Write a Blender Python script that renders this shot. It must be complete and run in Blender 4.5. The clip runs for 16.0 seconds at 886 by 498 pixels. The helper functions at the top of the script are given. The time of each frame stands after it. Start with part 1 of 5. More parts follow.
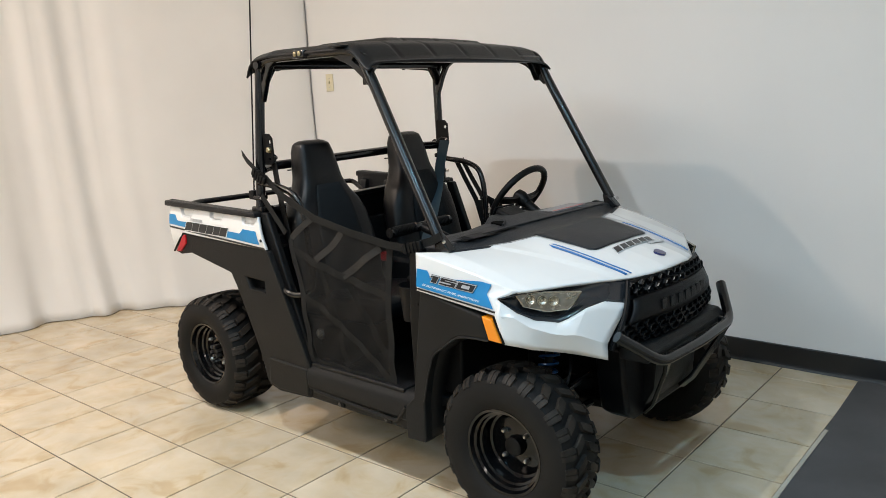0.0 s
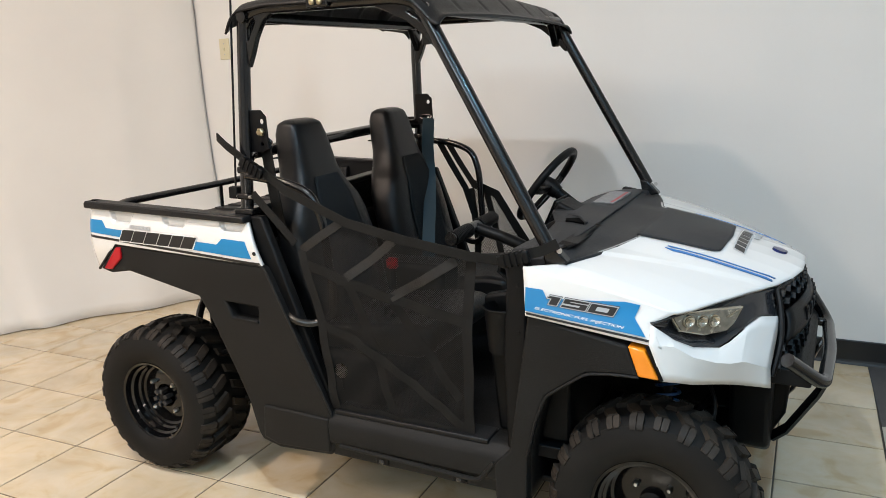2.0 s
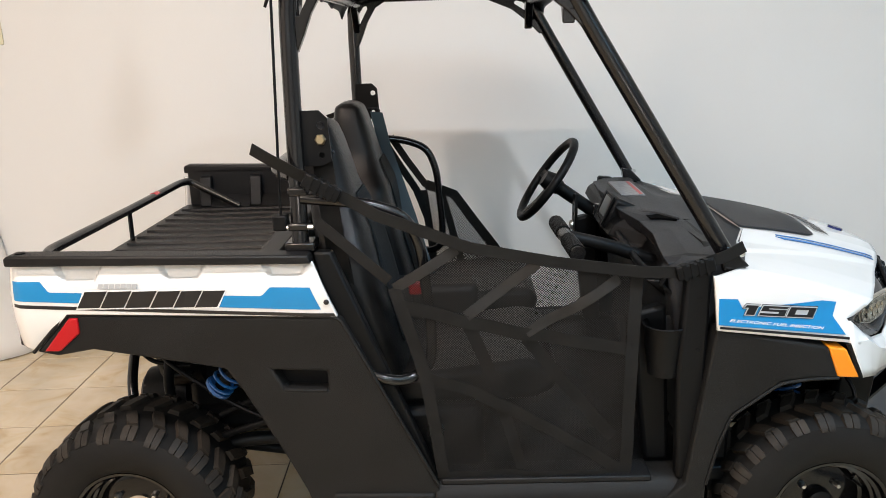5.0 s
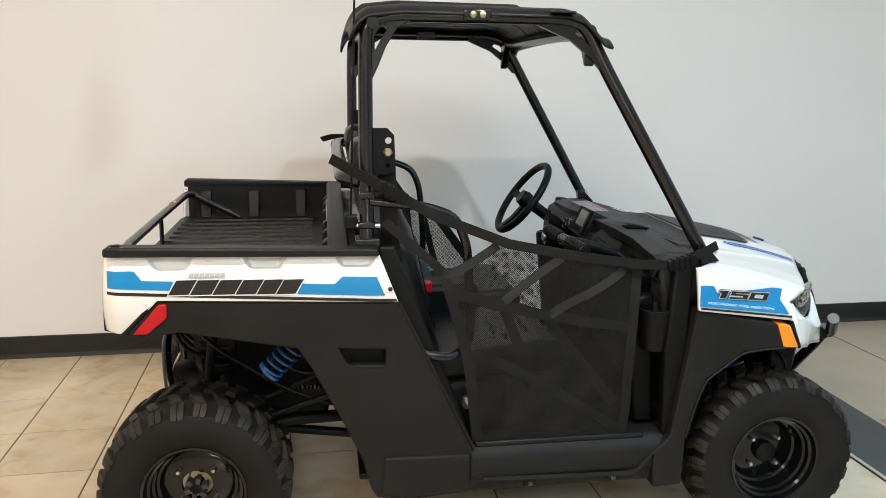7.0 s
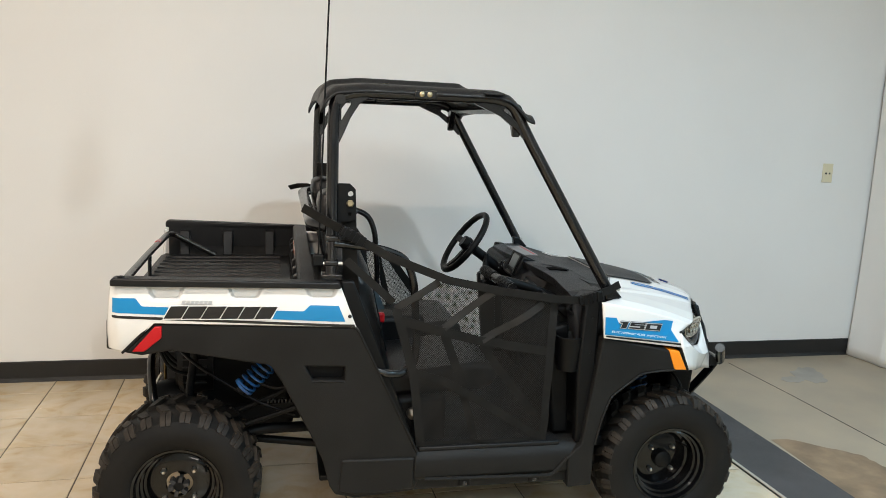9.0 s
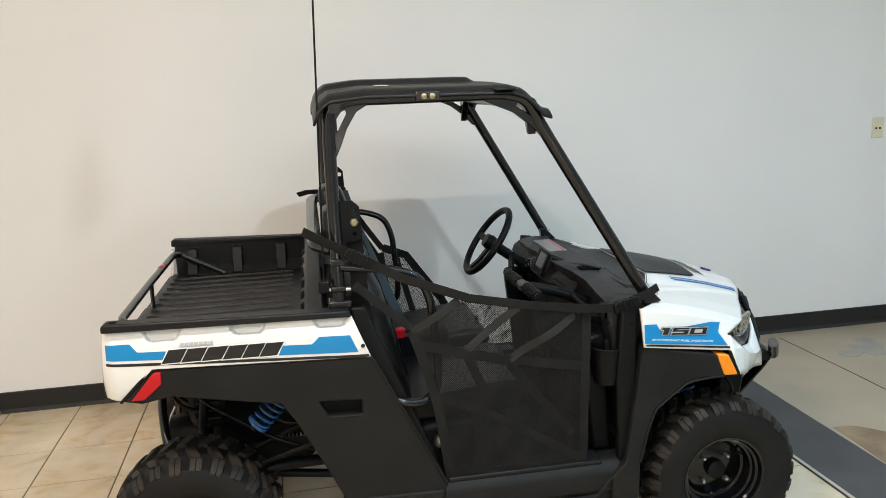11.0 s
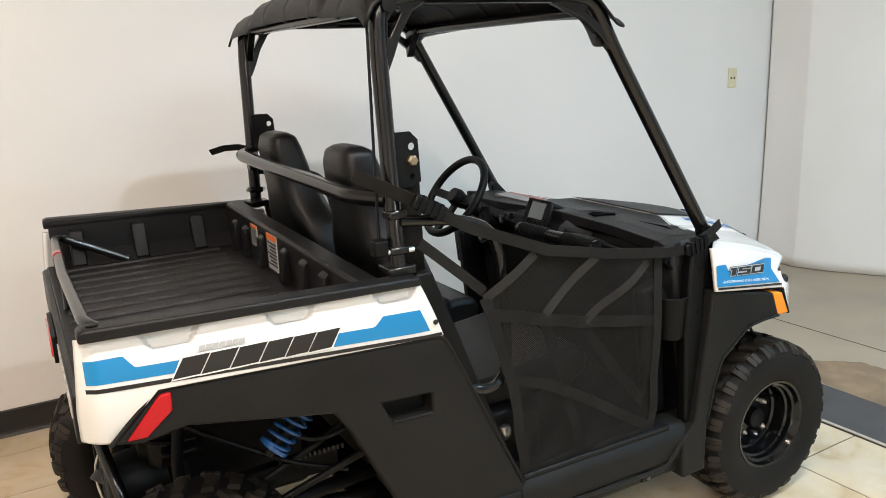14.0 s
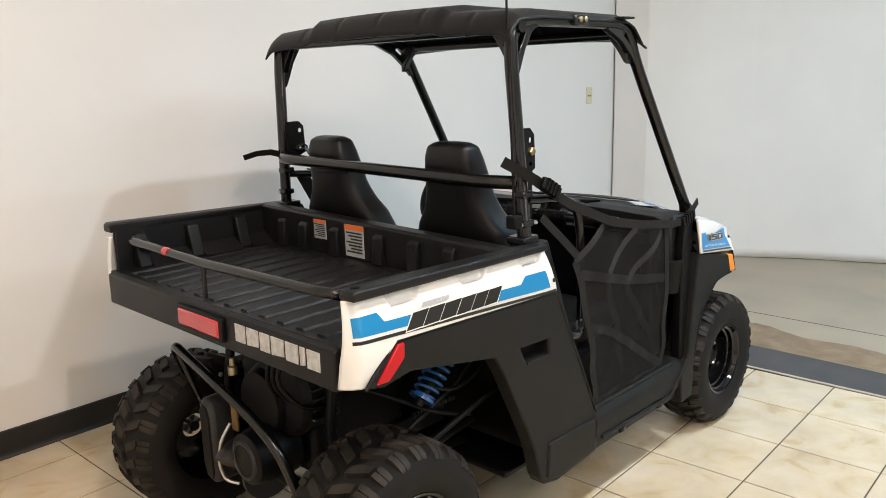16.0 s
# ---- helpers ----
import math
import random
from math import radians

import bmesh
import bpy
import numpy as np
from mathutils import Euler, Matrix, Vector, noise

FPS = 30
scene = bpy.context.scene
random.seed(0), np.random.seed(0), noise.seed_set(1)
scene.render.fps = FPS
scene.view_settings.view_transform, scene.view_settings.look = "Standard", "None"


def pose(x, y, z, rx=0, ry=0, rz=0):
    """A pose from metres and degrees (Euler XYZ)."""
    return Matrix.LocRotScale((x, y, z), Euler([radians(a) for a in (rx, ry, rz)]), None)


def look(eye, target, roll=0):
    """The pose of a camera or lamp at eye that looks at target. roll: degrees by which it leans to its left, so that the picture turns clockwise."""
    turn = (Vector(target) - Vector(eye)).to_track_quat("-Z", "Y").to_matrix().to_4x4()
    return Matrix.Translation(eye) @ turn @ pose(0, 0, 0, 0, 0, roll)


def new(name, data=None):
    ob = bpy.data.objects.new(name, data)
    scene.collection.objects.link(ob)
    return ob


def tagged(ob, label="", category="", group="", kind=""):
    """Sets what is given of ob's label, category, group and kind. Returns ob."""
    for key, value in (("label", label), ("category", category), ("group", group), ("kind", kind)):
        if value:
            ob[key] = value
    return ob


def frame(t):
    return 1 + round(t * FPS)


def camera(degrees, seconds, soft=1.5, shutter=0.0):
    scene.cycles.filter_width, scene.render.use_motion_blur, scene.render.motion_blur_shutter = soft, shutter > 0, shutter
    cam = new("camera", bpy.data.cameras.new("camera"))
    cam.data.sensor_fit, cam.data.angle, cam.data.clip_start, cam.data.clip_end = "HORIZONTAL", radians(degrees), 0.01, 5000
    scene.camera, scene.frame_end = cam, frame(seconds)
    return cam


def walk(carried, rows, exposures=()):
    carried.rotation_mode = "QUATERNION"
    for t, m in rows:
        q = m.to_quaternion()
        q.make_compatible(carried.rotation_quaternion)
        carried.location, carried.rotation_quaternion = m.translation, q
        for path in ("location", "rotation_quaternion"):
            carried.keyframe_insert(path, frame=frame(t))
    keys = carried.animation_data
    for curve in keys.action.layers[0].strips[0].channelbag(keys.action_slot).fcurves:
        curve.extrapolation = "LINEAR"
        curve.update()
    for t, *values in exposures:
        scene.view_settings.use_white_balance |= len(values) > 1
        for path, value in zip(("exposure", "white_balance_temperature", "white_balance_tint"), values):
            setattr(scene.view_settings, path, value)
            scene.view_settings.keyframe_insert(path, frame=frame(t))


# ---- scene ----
EXPOSURES = [(0.0, -0.15, 6300, 10), (2.5, 0.02, 6350, 12), (4.5, 0.14, 6350, 13), (7.0, 0.10, 6300, 9), (9.0, 0.0, 6250, 7), (11.5, 0.0, 6250, 8), (13.5, 0.17, 6350, 10), (16.0, 0.16, 6350, 11)]
cam = camera(59.35, 16.0, soft=0.8)
PATH = [
    (0.0, (2.208, -2.287, 1.324), (0.877, -0.844, 0.943), -2.67),
    (0.5, (1.952, -2.252, 1.333), (0.723, -0.729, 0.919), -3.17),
    (1.0, (1.699, -2.258, 1.322), (0.568, -0.661, 0.906), -2.30),
    (1.5, (1.458, -2.260, 1.328), (0.447, -0.588, 0.901), -2.64),
    (2.0, (1.199, -2.263, 1.325), (0.284, -0.544, 0.867), -1.99),
    (2.5, (0.957, -2.265, 1.338), (0.185, -0.484, 0.858), -1.14),
    (3.0, (0.715, -2.257, 1.342), (0.105, -0.413, 0.863), -1.00),
    (3.5, (0.521, -2.203, 1.342), (0.036, -0.327, 0.846), -0.81),
    (4.0, (0.324, -2.144, 1.343), (-0.024, -0.241, 0.835), -0.54),
    (4.5, (0.127, -2.165, 1.338), (-0.031, -0.239, 0.825), -0.50),
    (4.7, (0.086, -2.169, 1.345), (-0.048, -0.243, 0.823), -1.35),
    (6.8, (-0.408, -2.450, 1.378), (-0.167, -0.525, 0.895), 0.13),
    (7.0, (-0.433, -2.514, 1.352), (-0.172, -0.579, 0.916), 0.58),
    (7.5, (-0.410, -2.650, 1.395), (-0.176, -0.710, 0.972), 1.34),
    (8.0, (-0.460, -2.792, 1.379), (-0.206, -0.848, 0.985), 1.19),
    (8.5, (-0.492, -2.888, 1.395), (-0.156, -0.953, 1.016), 2.01),
    (9.0, (-0.484, -2.937, 1.425), (-0.104, -1.001, 1.098), 2.16),
    (9.2, (-0.485, -2.951, 1.445), (-0.100, -1.015, 1.123), 2.29),
    (11.3, (-0.375, -2.620, 1.529), (-0.095, -0.687, 1.100), -2.60),
    (11.5, (-0.396, -2.555, 1.528), (-0.115, -0.625, 1.086), -2.50),
    (12.0, (-0.449, -2.364, 1.486), (-0.123, -0.459, 0.970), -2.83),
    (12.5, (-0.501, -2.205, 1.451), (-0.079, -0.333, 0.890), -2.08),
    (13.0, (-0.600, -2.098, 1.393), (-0.086, -0.232, 0.889), -1.49),
    (13.5, (-0.820, -2.035, 1.406), (-0.109, -0.233, 0.907), -1.75),
    (14.0, (-1.030, -2.012, 1.363), (-0.125, -0.291, 0.892), -2.50),
    (14.5, (-1.265, -1.936, 1.385), (-0.231, -0.294, 0.898), -1.42),
    (15.0, (-1.512, -1.911, 1.367), (-0.346, -0.354, 0.903), -1.34),
    (15.5, (-1.751, -1.880, 1.376), (-0.461, -0.425, 0.910), -0.95),
    (16.0, (-1.948, -1.809, 1.365), (-0.567, -0.431, 0.927), -1.84),
]
walk(cam, [(t, look(eye, target, roll)) for t, eye, target, roll in PATH], EXPOSURES)

# ---- world and lights ----
world = bpy.data.worlds.new("showroom_world")
scene.world = world
world.use_nodes = True
world.node_tree.nodes["Background"].inputs[0].default_value = (0.8, 0.85, 1.0, 1)
world.node_tree.nodes["Background"].inputs[1].default_value = 0.05


def area_lamp(name, eye, target, sx, sy, watts, colour):
    data = bpy.data.lights.new(name, "AREA")
    data.shape, data.size, data.size_y, data.energy, data.color = "RECTANGLE", sx, sy, watts, colour
    ob = new(name, data)
    ob.matrix_world = look(eye, target)
    return ob


WARM, NEUTRAL, COOL, WHITE_LIGHT = (1.0, 0.805, 0.655), (0.70, 0.895, 1.0), (0.40, 0.73, 1.0), (0.90, 0.965, 1.0)
# three small spots in a row over the vehicle
area_lamp("ceiling_spot_warm", (-1.20, -1.66, 3.06), (-1.20, -1.20, 0), 0.09, 0.09, 40, WARM)
area_lamp("ceiling_spot_middle", (0.43, -1.66, 3.06), (0.43, -1.20, 0), 0.09, 0.09, 41, WHITE_LIGHT)
spot = area_lamp("ceiling_spot_cool", (1.95, -1.66, 3.06), (1.95, -1.20, 0), 0.09, 0.09, 29, COOL)
spot.data.spread = radians(142)
# broad unseen fill, added over the rest of the room to soften shadows
area_lamp("ceiling_fill_west", (-1.9, -3.3, 3.12), (-1.7, -2.2, 0), 1.8, 1.2, 94, WARM)
area_lamp("ceiling_fill_middle", (0.3, -4.7, 3.12), (0.3, -2.6, 0), 1.6, 1.0, 82, NEUTRAL)
area_lamp("ceiling_fill_east", (2.6, -3.3, 3.12), (2.4, -2.2, 0), 1.8, 1.2, 22, COOL)
# unseen strip lamp, added low to brighten the vehicle's near side
area_lamp("low_fill_lamp", (0.6, -5.95, 0.95), (0.1, 0, 0.98), 1.3, 0.16, 14, (1.0, 0.91, 0.81))

# ---- materials ----
def material(name, colour, rough=0.5, metal=0.0, vary=0.12, scale=6.0, bump=0.0, bump_scale=300.0, coat=0.0, rough_vary=0.1, tint=None, random=0.0, spec=0.5):
    """A surface with large soft variation, fine grain and relief, in object space metres."""
    m = bpy.data.materials.new(name)
    m.use_nodes = True
    n, l = m.node_tree.nodes, m.node_tree.links
    b = n["Principled BSDF"]
    b.inputs["Metallic"].default_value = metal
    b.inputs["Coat Weight"].default_value = coat
    b.inputs["Coat Roughness"].default_value = 0.08
    b.inputs["Specular IOR Level"].default_value = spec
    geo = n.new("ShaderNodeNewGeometry")
    big, fine = n.new("ShaderNodeTexNoise"), n.new("ShaderNodeTexNoise")
    big.inputs["Scale"].default_value, big.inputs["Detail"].default_value = scale, 5
    fine.inputs["Scale"].default_value, fine.inputs["Detail"].default_value = bump_scale, 2
    for t in (big, fine):
        l.new(geo.outputs["Position"], t.inputs["Vector"])
    ramp = n.new("ShaderNodeMapRange")
    ramp.inputs[1].default_value, ramp.inputs[2].default_value = 0.3, 0.7
    ramp.inputs[3].default_value, ramp.inputs[4].default_value = 1 - vary, 1 + vary
    l.new(big.outputs["Fac"], ramp.inputs[0])
    mix = n.new("ShaderNodeMix")
    mix.data_type, mix.blend_type = "RGBA", "MULTIPLY"
    mix.inputs[0].default_value = 1.0
    base = n.new("ShaderNodeMix")
    base.data_type = "RGBA"
    base.inputs[6].default_value = (*colour, 1)
    base.inputs[7].default_value = (*(tint or colour), 1)
    l.new(big.outputs["Fac"], base.inputs[0])
    l.new(base.outputs[2], mix.inputs[6])
    l.new(ramp.outputs[0], mix.inputs[7])
    out = mix.outputs[2]
    if random:
        info, r2 = n.new("ShaderNodeObjectInfo"), n.new("ShaderNodeMapRange")
        r2.inputs[3].default_value, r2.inputs[4].default_value = 1 - random, 1 + random
        l.new(info.outputs["Random"], r2.inputs[0])
        m2 = n.new("ShaderNodeMix")
        m2.data_type, m2.blend_type = "RGBA", "MULTIPLY"
        m2.inputs[0].default_value = 1.0
        l.new(out, m2.inputs[6])
        l.new(r2.outputs[0], m2.inputs[7])
        out = m2.outputs[2]
    l.new(out, b.inputs["Base Color"])
    rr = n.new("ShaderNodeMapRange")
    rr.inputs[3].default_value, rr.inputs[4].default_value = max(0.02, rough - rough_vary), min(1, rough + rough_vary)
    l.new(big.outputs["Fac"], rr.inputs[0])
    l.new(rr.outputs[0], b.inputs["Roughness"])
    if bump:
        bp = n.new("ShaderNodeBump")
        bp.inputs["Strength"].default_value, bp.inputs["Distance"].default_value = bump, 0.002
        l.new(fine.outputs["Fac"], bp.inputs["Height"])
        l.new(bp.outputs[0], b.inputs["Normal"])
    return m


WHITE = material("white_gloss_plastic", (0.72, 0.71, 0.69), 0.22, vary=0.02, coat=0.5, rough_vary=0.04)
GREY = material("dark_grey_moulded_plastic", (0.0100, 0.0098, 0.0094), 0.5, spec=0.18, vary=0.18, scale=9.0, bump=0.5, bump_scale=520)
BLACK = material("black_moulded_plastic", (0.0026, 0.0028, 0.0032), 0.45, spec=0.18, vary=0.15, bump=0.2, bump_scale=900)
DASH = material("dark_grey_dash_plastic", (0.017, 0.0178, 0.020), 0.5, spec=0.3, vary=0.15, bump=0.3, bump_scale=800)
BEDBLACK = material("black_bed_plastic", (0.0075, 0.0075, 0.008), 0.42, spec=0.24, vary=0.18, bump=0.25, bump_scale=700)
TUBE = material("black_powder_coat", (0.0045, 0.0045, 0.005), 0.24, vary=0.12, coat=0.2, spec=0.4)
RUBBER = material("tyre_rubber", (0.0056, 0.0054, 0.0051), 0.66, spec=0.2, vary=0.25, bump=0.2, bump_scale=400, tint=(0.011, 0.010, 0.009))
LUG = material("dusty_lug_rubber", (0.0052, 0.0050, 0.0047), 0.62, spec=0.25, vary=0.3, scale=14, bump=0.3, bump_scale=400, tint=(0.034, 0.026, 0.019))
RIM = material("gloss_black_steel", (0.003, 0.003, 0.0033), 0.11, vary=0.1, coat=0.2, spec=0.32)
STEEL = material("zinc_steel", (0.55, 0.54, 0.52), 0.32, metal=1.0, vary=0.15)
BRASS = material("yellow_zinc", (0.38, 0.32, 0.205), 0.42, metal=1.0, vary=0.15)
BRASSDARK = material("dull_yellow_zinc", (0.22, 0.15, 0.06), 0.5, metal=0.8, vary=0.3, scale=30)
CASTING = material("grey_cast_alloy", (0.030, 0.030, 0.031), 0.5, metal=0.3, vary=0.25, bump=0.3)
SPRING = material("blue_spring_paint", (0.012, 0.085, 0.27), 0.3, vary=0.1, coat=0.3)
BLUE = material("blue_decal", (0.008, 0.19, 0.43), 0.3, vary=0.03)
STRIPE = material("hood_stripe_blue", (0.02, 0.15, 0.42), 0.3, vary=0.04)
NAVY = material("navy_emblem", (0.008, 0.016, 0.09), 0.25, vary=0.1, coat=0.4)
INK = material("black_decal", (0.008, 0.008, 0.009), 0.35, vary=0.05)
PAPER = material("white_decal", (0.78, 0.78, 0.76), 0.4, vary=0.04)
TAILPAINT = material("worn_silver_paint", (0.50, 0.50, 0.49), 0.45, vary=0.22, scale=60)
STICKER = material("printed_grey_sticker", (0.20, 0.20, 0.205), 0.35, vary=0.5, scale=90)
SILVER = material("silver_decal", (0.42, 0.43, 0.44), 0.35, vary=0.08)
ORANGE = material("orange_label_band", (0.75, 0.16, 0.02), 0.5, vary=0.05)
RED = material("red_reflector", (0.40, 0.003, 0.008), 0.3, vary=0.08, coat=0.15, spec=0.3, bump=0.1)
TAIL = material("red_tail_lens", (0.52, 0.018, 0.028), 0.15, vary=0.1, coat=0.6)
AMBER = material("amber_reflector", (0.85, 0.26, 0.01), 0.25, vary=0.06, coat=0.4)
VINYL = material("black_seat_vinyl", (0.0060, 0.0060, 0.0063), 0.34, spec=0.26, vary=0.15, bump=0.35, bump_scale=500)
FABRIC = material("charcoal_seat_fabric", (0.007, 0.009, 0.0105), 0.75, spec=0.2, vary=0.2, bump=0.4, bump_scale=1200)
WEB = material("black_webbing", (0.0115, 0.0110, 0.0102), 0.7, spec=0.12, vary=0.25, scale=18, bump=0.5, bump_scale=900)
WEB.node_tree.nodes["Principled BSDF"].inputs["Sheen Weight"].default_value = 0.03
WEB.node_tree.nodes["Principled BSDF"].inputs["Sheen Roughness"].default_value = 0.35
# lighter copy of the webbing: a sheen put into the colour
SHEENWEB = material("webbing_with_painted_sheen", (0.023, 0.0215, 0.020), 0.62, spec=0.2, vary=0.3, scale=22, bump=0.5, bump_scale=900)
# near-black colour that paints the shade inside the dash vent
VENTSHADE = material("painted_vent_shade", (0.0012, 0.0012, 0.0013), 0.9, spec=0.05, vary=0.1)
BELT = material("slate_seat_belt", (0.022, 0.045, 0.060), 0.5, vary=0.1, bump=0.3, bump_scale=900)
LENS = material("lamp_reflector", (0.48, 0.45, 0.38), 0.16, metal=0.9, vary=0.25, scale=40)
LENSBACK = material("lamp_inner_dish", (0.26, 0.235, 0.195), 0.25, metal=0.45, vary=0.3, scale=60, coat=0.4)
SMOKE = material("gloss_dark_bezel", (0.02, 0.021, 0.024), 0.18, vary=0.1, coat=0.4)
SCREEN = material("grey_display_glass", (0.19, 0.21, 0.215), 0.15, vary=0.05)
WALL = material("matt_wall_paint", (0.74, 0.73, 0.71), 0.7, vary=0.025, scale=1.3, bump=0.12, bump_scale=160)
BASE = material("black_vinyl_base", (0.009, 0.009, 0.0095), 0.45, vary=0.15)
PLATE = material("ivory_outlet_plastic", (0.66, 0.60, 0.42), 0.35, vary=0.04)
GROUT = material("dark_grout", (0.075, 0.064, 0.050), 0.9, vary=0.25, scale=9)
MAT = material("charcoal_carpet_strip", (0.070, 0.066, 0.066), 0.9, vary=0.15, bump=0.6, bump_scale=700)
CONCRETE = material("worn_concrete", (0.42, 0.355, 0.27), 0.5, vary=0.18, scale=2.6, bump=0.2, bump_scale=120, tint=(0.31, 0.25, 0.175))
STAIN = material("brown_glue_stain", (0.19, 0.125, 0.072), 0.6, vary=0.3, scale=7, tint=(0.29, 0.205, 0.125))
OIL = material("grey_floor_stain", (0.30, 0.28, 0.245), 0.5, vary=0.15, scale=7)
TRIM = material("tile_edge_strip", (0.42, 0.38, 0.31), 0.4, vary=0.1)
DRAPE = material("white_drape_fabric", (0.76, 0.74, 0.71), 0.85, vary=0.03, scale=2, bump=0.25, bump_scale=700)


def tile_material():
    """Glazed ceramic: cream with tan clouds and thin veins, different on each tile."""
    m = material("glazed_tile", (0.57, 0.48, 0.345), 0.22, vary=0.08, scale=5, tint=(0.63, 0.545, 0.415), random=0.05, bump=0.05, bump_scale=60)
    n, l = m.node_tree.nodes, m.node_tree.links
    b = n["Principled BSDF"]
    base = b.inputs["Base Color"].links[0].from_socket
    geo, info = n.new("ShaderNodeNewGeometry"), n.new("ShaderNodeObjectInfo")
    push = n.new("ShaderNodeVectorMath")
    push.operation = "MULTIPLY_ADD"
    push.inputs[1].default_value = (1, 1, 1)
    l.new(geo.outputs["Position"], push.inputs[0])
    off = n.new("ShaderNodeVectorMath")
    off.operation = "SCALE"
    off.inputs[0].default_value = (17.0, 9.0, 5.0)
    l.new(info.outputs["Random"], off.inputs["Scale"])
    l.new(off.outputs[0], push.inputs[2])
    cloud = n.new("ShaderNodeTexNoise")
    cloud.inputs["Scale"].default_value, cloud.inputs["Detail"].default_value, cloud.inputs["Distortion"].default_value = 5.5, 7, 1.2
    l.new(push.outputs[0], cloud.inputs["Vector"])
    r = n.new("ShaderNodeValToRGB")
    r.color_ramp.elements[0].position, r.color_ramp.elements[0].color = 0.33, (0.86, 0.77, 0.63, 1)
    r.color_ramp.elements[1].position, r.color_ramp.elements[1].color = 0.62, (1, 1, 1, 1)
    e = r.color_ramp.elements.new(0.44)
    e.color = (0.96, 0.92, 0.84, 1)
    l.new(cloud.outputs["Fac"], r.inputs[0])
    mx = n.new("ShaderNodeMix")
    mx.data_type, mx.blend_type = "RGBA", "MULTIPLY"
    mx.inputs[0].default_value = 1
    l.new(base, mx.inputs[6])
    l.new(r.outputs[0], mx.inputs[7])
    l.new(mx.outputs[2], b.inputs["Base Color"])
    return m


TILE = tile_material()


def net_material():
    """Woven net: round holes about 4 mm apart, cut through the dark cloth."""
    m = bpy.data.materials.new("black_net_cloth")
    m.use_nodes = True
    n, l = m.node_tree.nodes, m.node_tree.links
    b = n["Principled BSDF"]
    b.inputs["Base Color"].default_value = (0.0150, 0.0140, 0.0130, 1)
    b.inputs["Roughness"].default_value = 0.8
    b.inputs["Specular IOR Level"].default_value = 0.12
    geo, sep = n.new("ShaderNodeNewGeometry"), n.new("ShaderNodeSeparateXYZ")
    l.new(geo.outputs["Position"], sep.inputs[0])
    sq = []
    for turn in ("ADD", "SUBTRACT"):
        a, mixed = n.new("ShaderNodeMath"), n.new("ShaderNodeMath")
        mixed.operation = turn
        l.new(sep.outputs[0], mixed.inputs[0])
        l.new(sep.outputs[2], mixed.inputs[1])
        a.operation = "MULTIPLY"
        a.inputs[1].default_value = 1 / 0.0058
        l.new(mixed.outputs[0], a.inputs[0])
        f = n.new("ShaderNodeMath")
        f.operation = "FRACT"
        l.new(a.outputs[0], f.inputs[0])
        s = n.new("ShaderNodeMath")
        s.operation = "SUBTRACT"
        s.inputs[1].default_value = 0.5
        l.new(f.outputs[0], s.inputs[0])
        q = n.new("ShaderNodeMath")
        q.operation = "MULTIPLY"
        l.new(s.outputs[0], q.inputs[0])
        l.new(s.outputs[0], q.inputs[1])
        sq.append(q)
    add, less = n.new("ShaderNodeMath"), n.new("ShaderNodeMath")
    add.operation, less.operation = "ADD", "LESS_THAN"
    less.inputs[1].default_value = 0.125
    l.new(sq[0].outputs[0], add.inputs[0])
    l.new(sq[1].outputs[0], add.inputs[1])
    l.new(add.outputs[0], less.inputs[0])
    clear, mix = n.new("ShaderNodeBsdfTransparent"), n.new("ShaderNodeMixShader")
    l.new(less.outputs[0], mix.inputs[0])
    l.new(b.outputs[0], mix.inputs[1])
    l.new(clear.outputs[0], mix.inputs[2])
    l.new(mix.outputs[0], n["Material Output"].inputs[0])
    return m


NET = net_material()

# ---- mesh tools ----
def mesh_object(name, bm, mat, parent=None, label="", smooth=True, bevel=0.0, segments=2, solid=0.0, out=None, sharp=38):
    """Links a mesh. solid: a sheet's thickness, which grows away from the way out (a vector, or a function of the sheet's middle)."""
    me = bpy.data.meshes.new(name)
    bmesh.ops.remove_doubles(bm, verts=bm.verts, dist=1e-5)
    bmesh.ops.recalc_face_normals(bm, faces=bm.faces)
    if out:
        bm.normal_update()
        mean = sum((f.normal * f.calc_area() for f in bm.faces), Vector())
        centre = sum((v.co for v in bm.verts), Vector()) / len(bm.verts)
        way = Vector((out[0], math.copysign(out[1], centre.y), out[2]))
        if mean.dot(way) < 0:
            bmesh.ops.reverse_faces(bm, faces=bm.faces)
    bm.to_mesh(me)
    bm.free()
    me.materials.append(mat)
    for p in me.polygons:
        p.use_smooth = smooth
    if smooth:
        me.set_sharp_from_angle(angle=radians(sharp))
    ob = new(name, me)
    if solid:
        s = ob.modifiers.new("thickness", "SOLIDIFY")
        s.thickness, s.offset = solid, -1
    if bevel:
        b = ob.modifiers.new("edges", "BEVEL")
        b.width, b.segments, b.limit_method, b.angle_limit = bevel, segments, "ANGLE", radians(32)
    if parent:
        ob.parent = parent
    if label:
        ob["label"] = label
    return ob


def part(name, bm, material, parent, label="", **kw):
    return mesh_object(name, bm, material, parent, label, **kw)


def flip(bm):
    """The mirror image of a mesh across the vehicle's middle plane."""
    b2 = bm.copy()
    for v in b2.verts:
        v.co.y = -v.co.y
    bmesh.ops.reverse_faces(b2, faces=b2.faces)
    return b2


def both(name, bm, mat, parent, label="", **kw):
    b2 = flip(bm)
    return part(name, bm, mat, parent, label, **kw), part(name, b2, mat, parent, label, **kw)


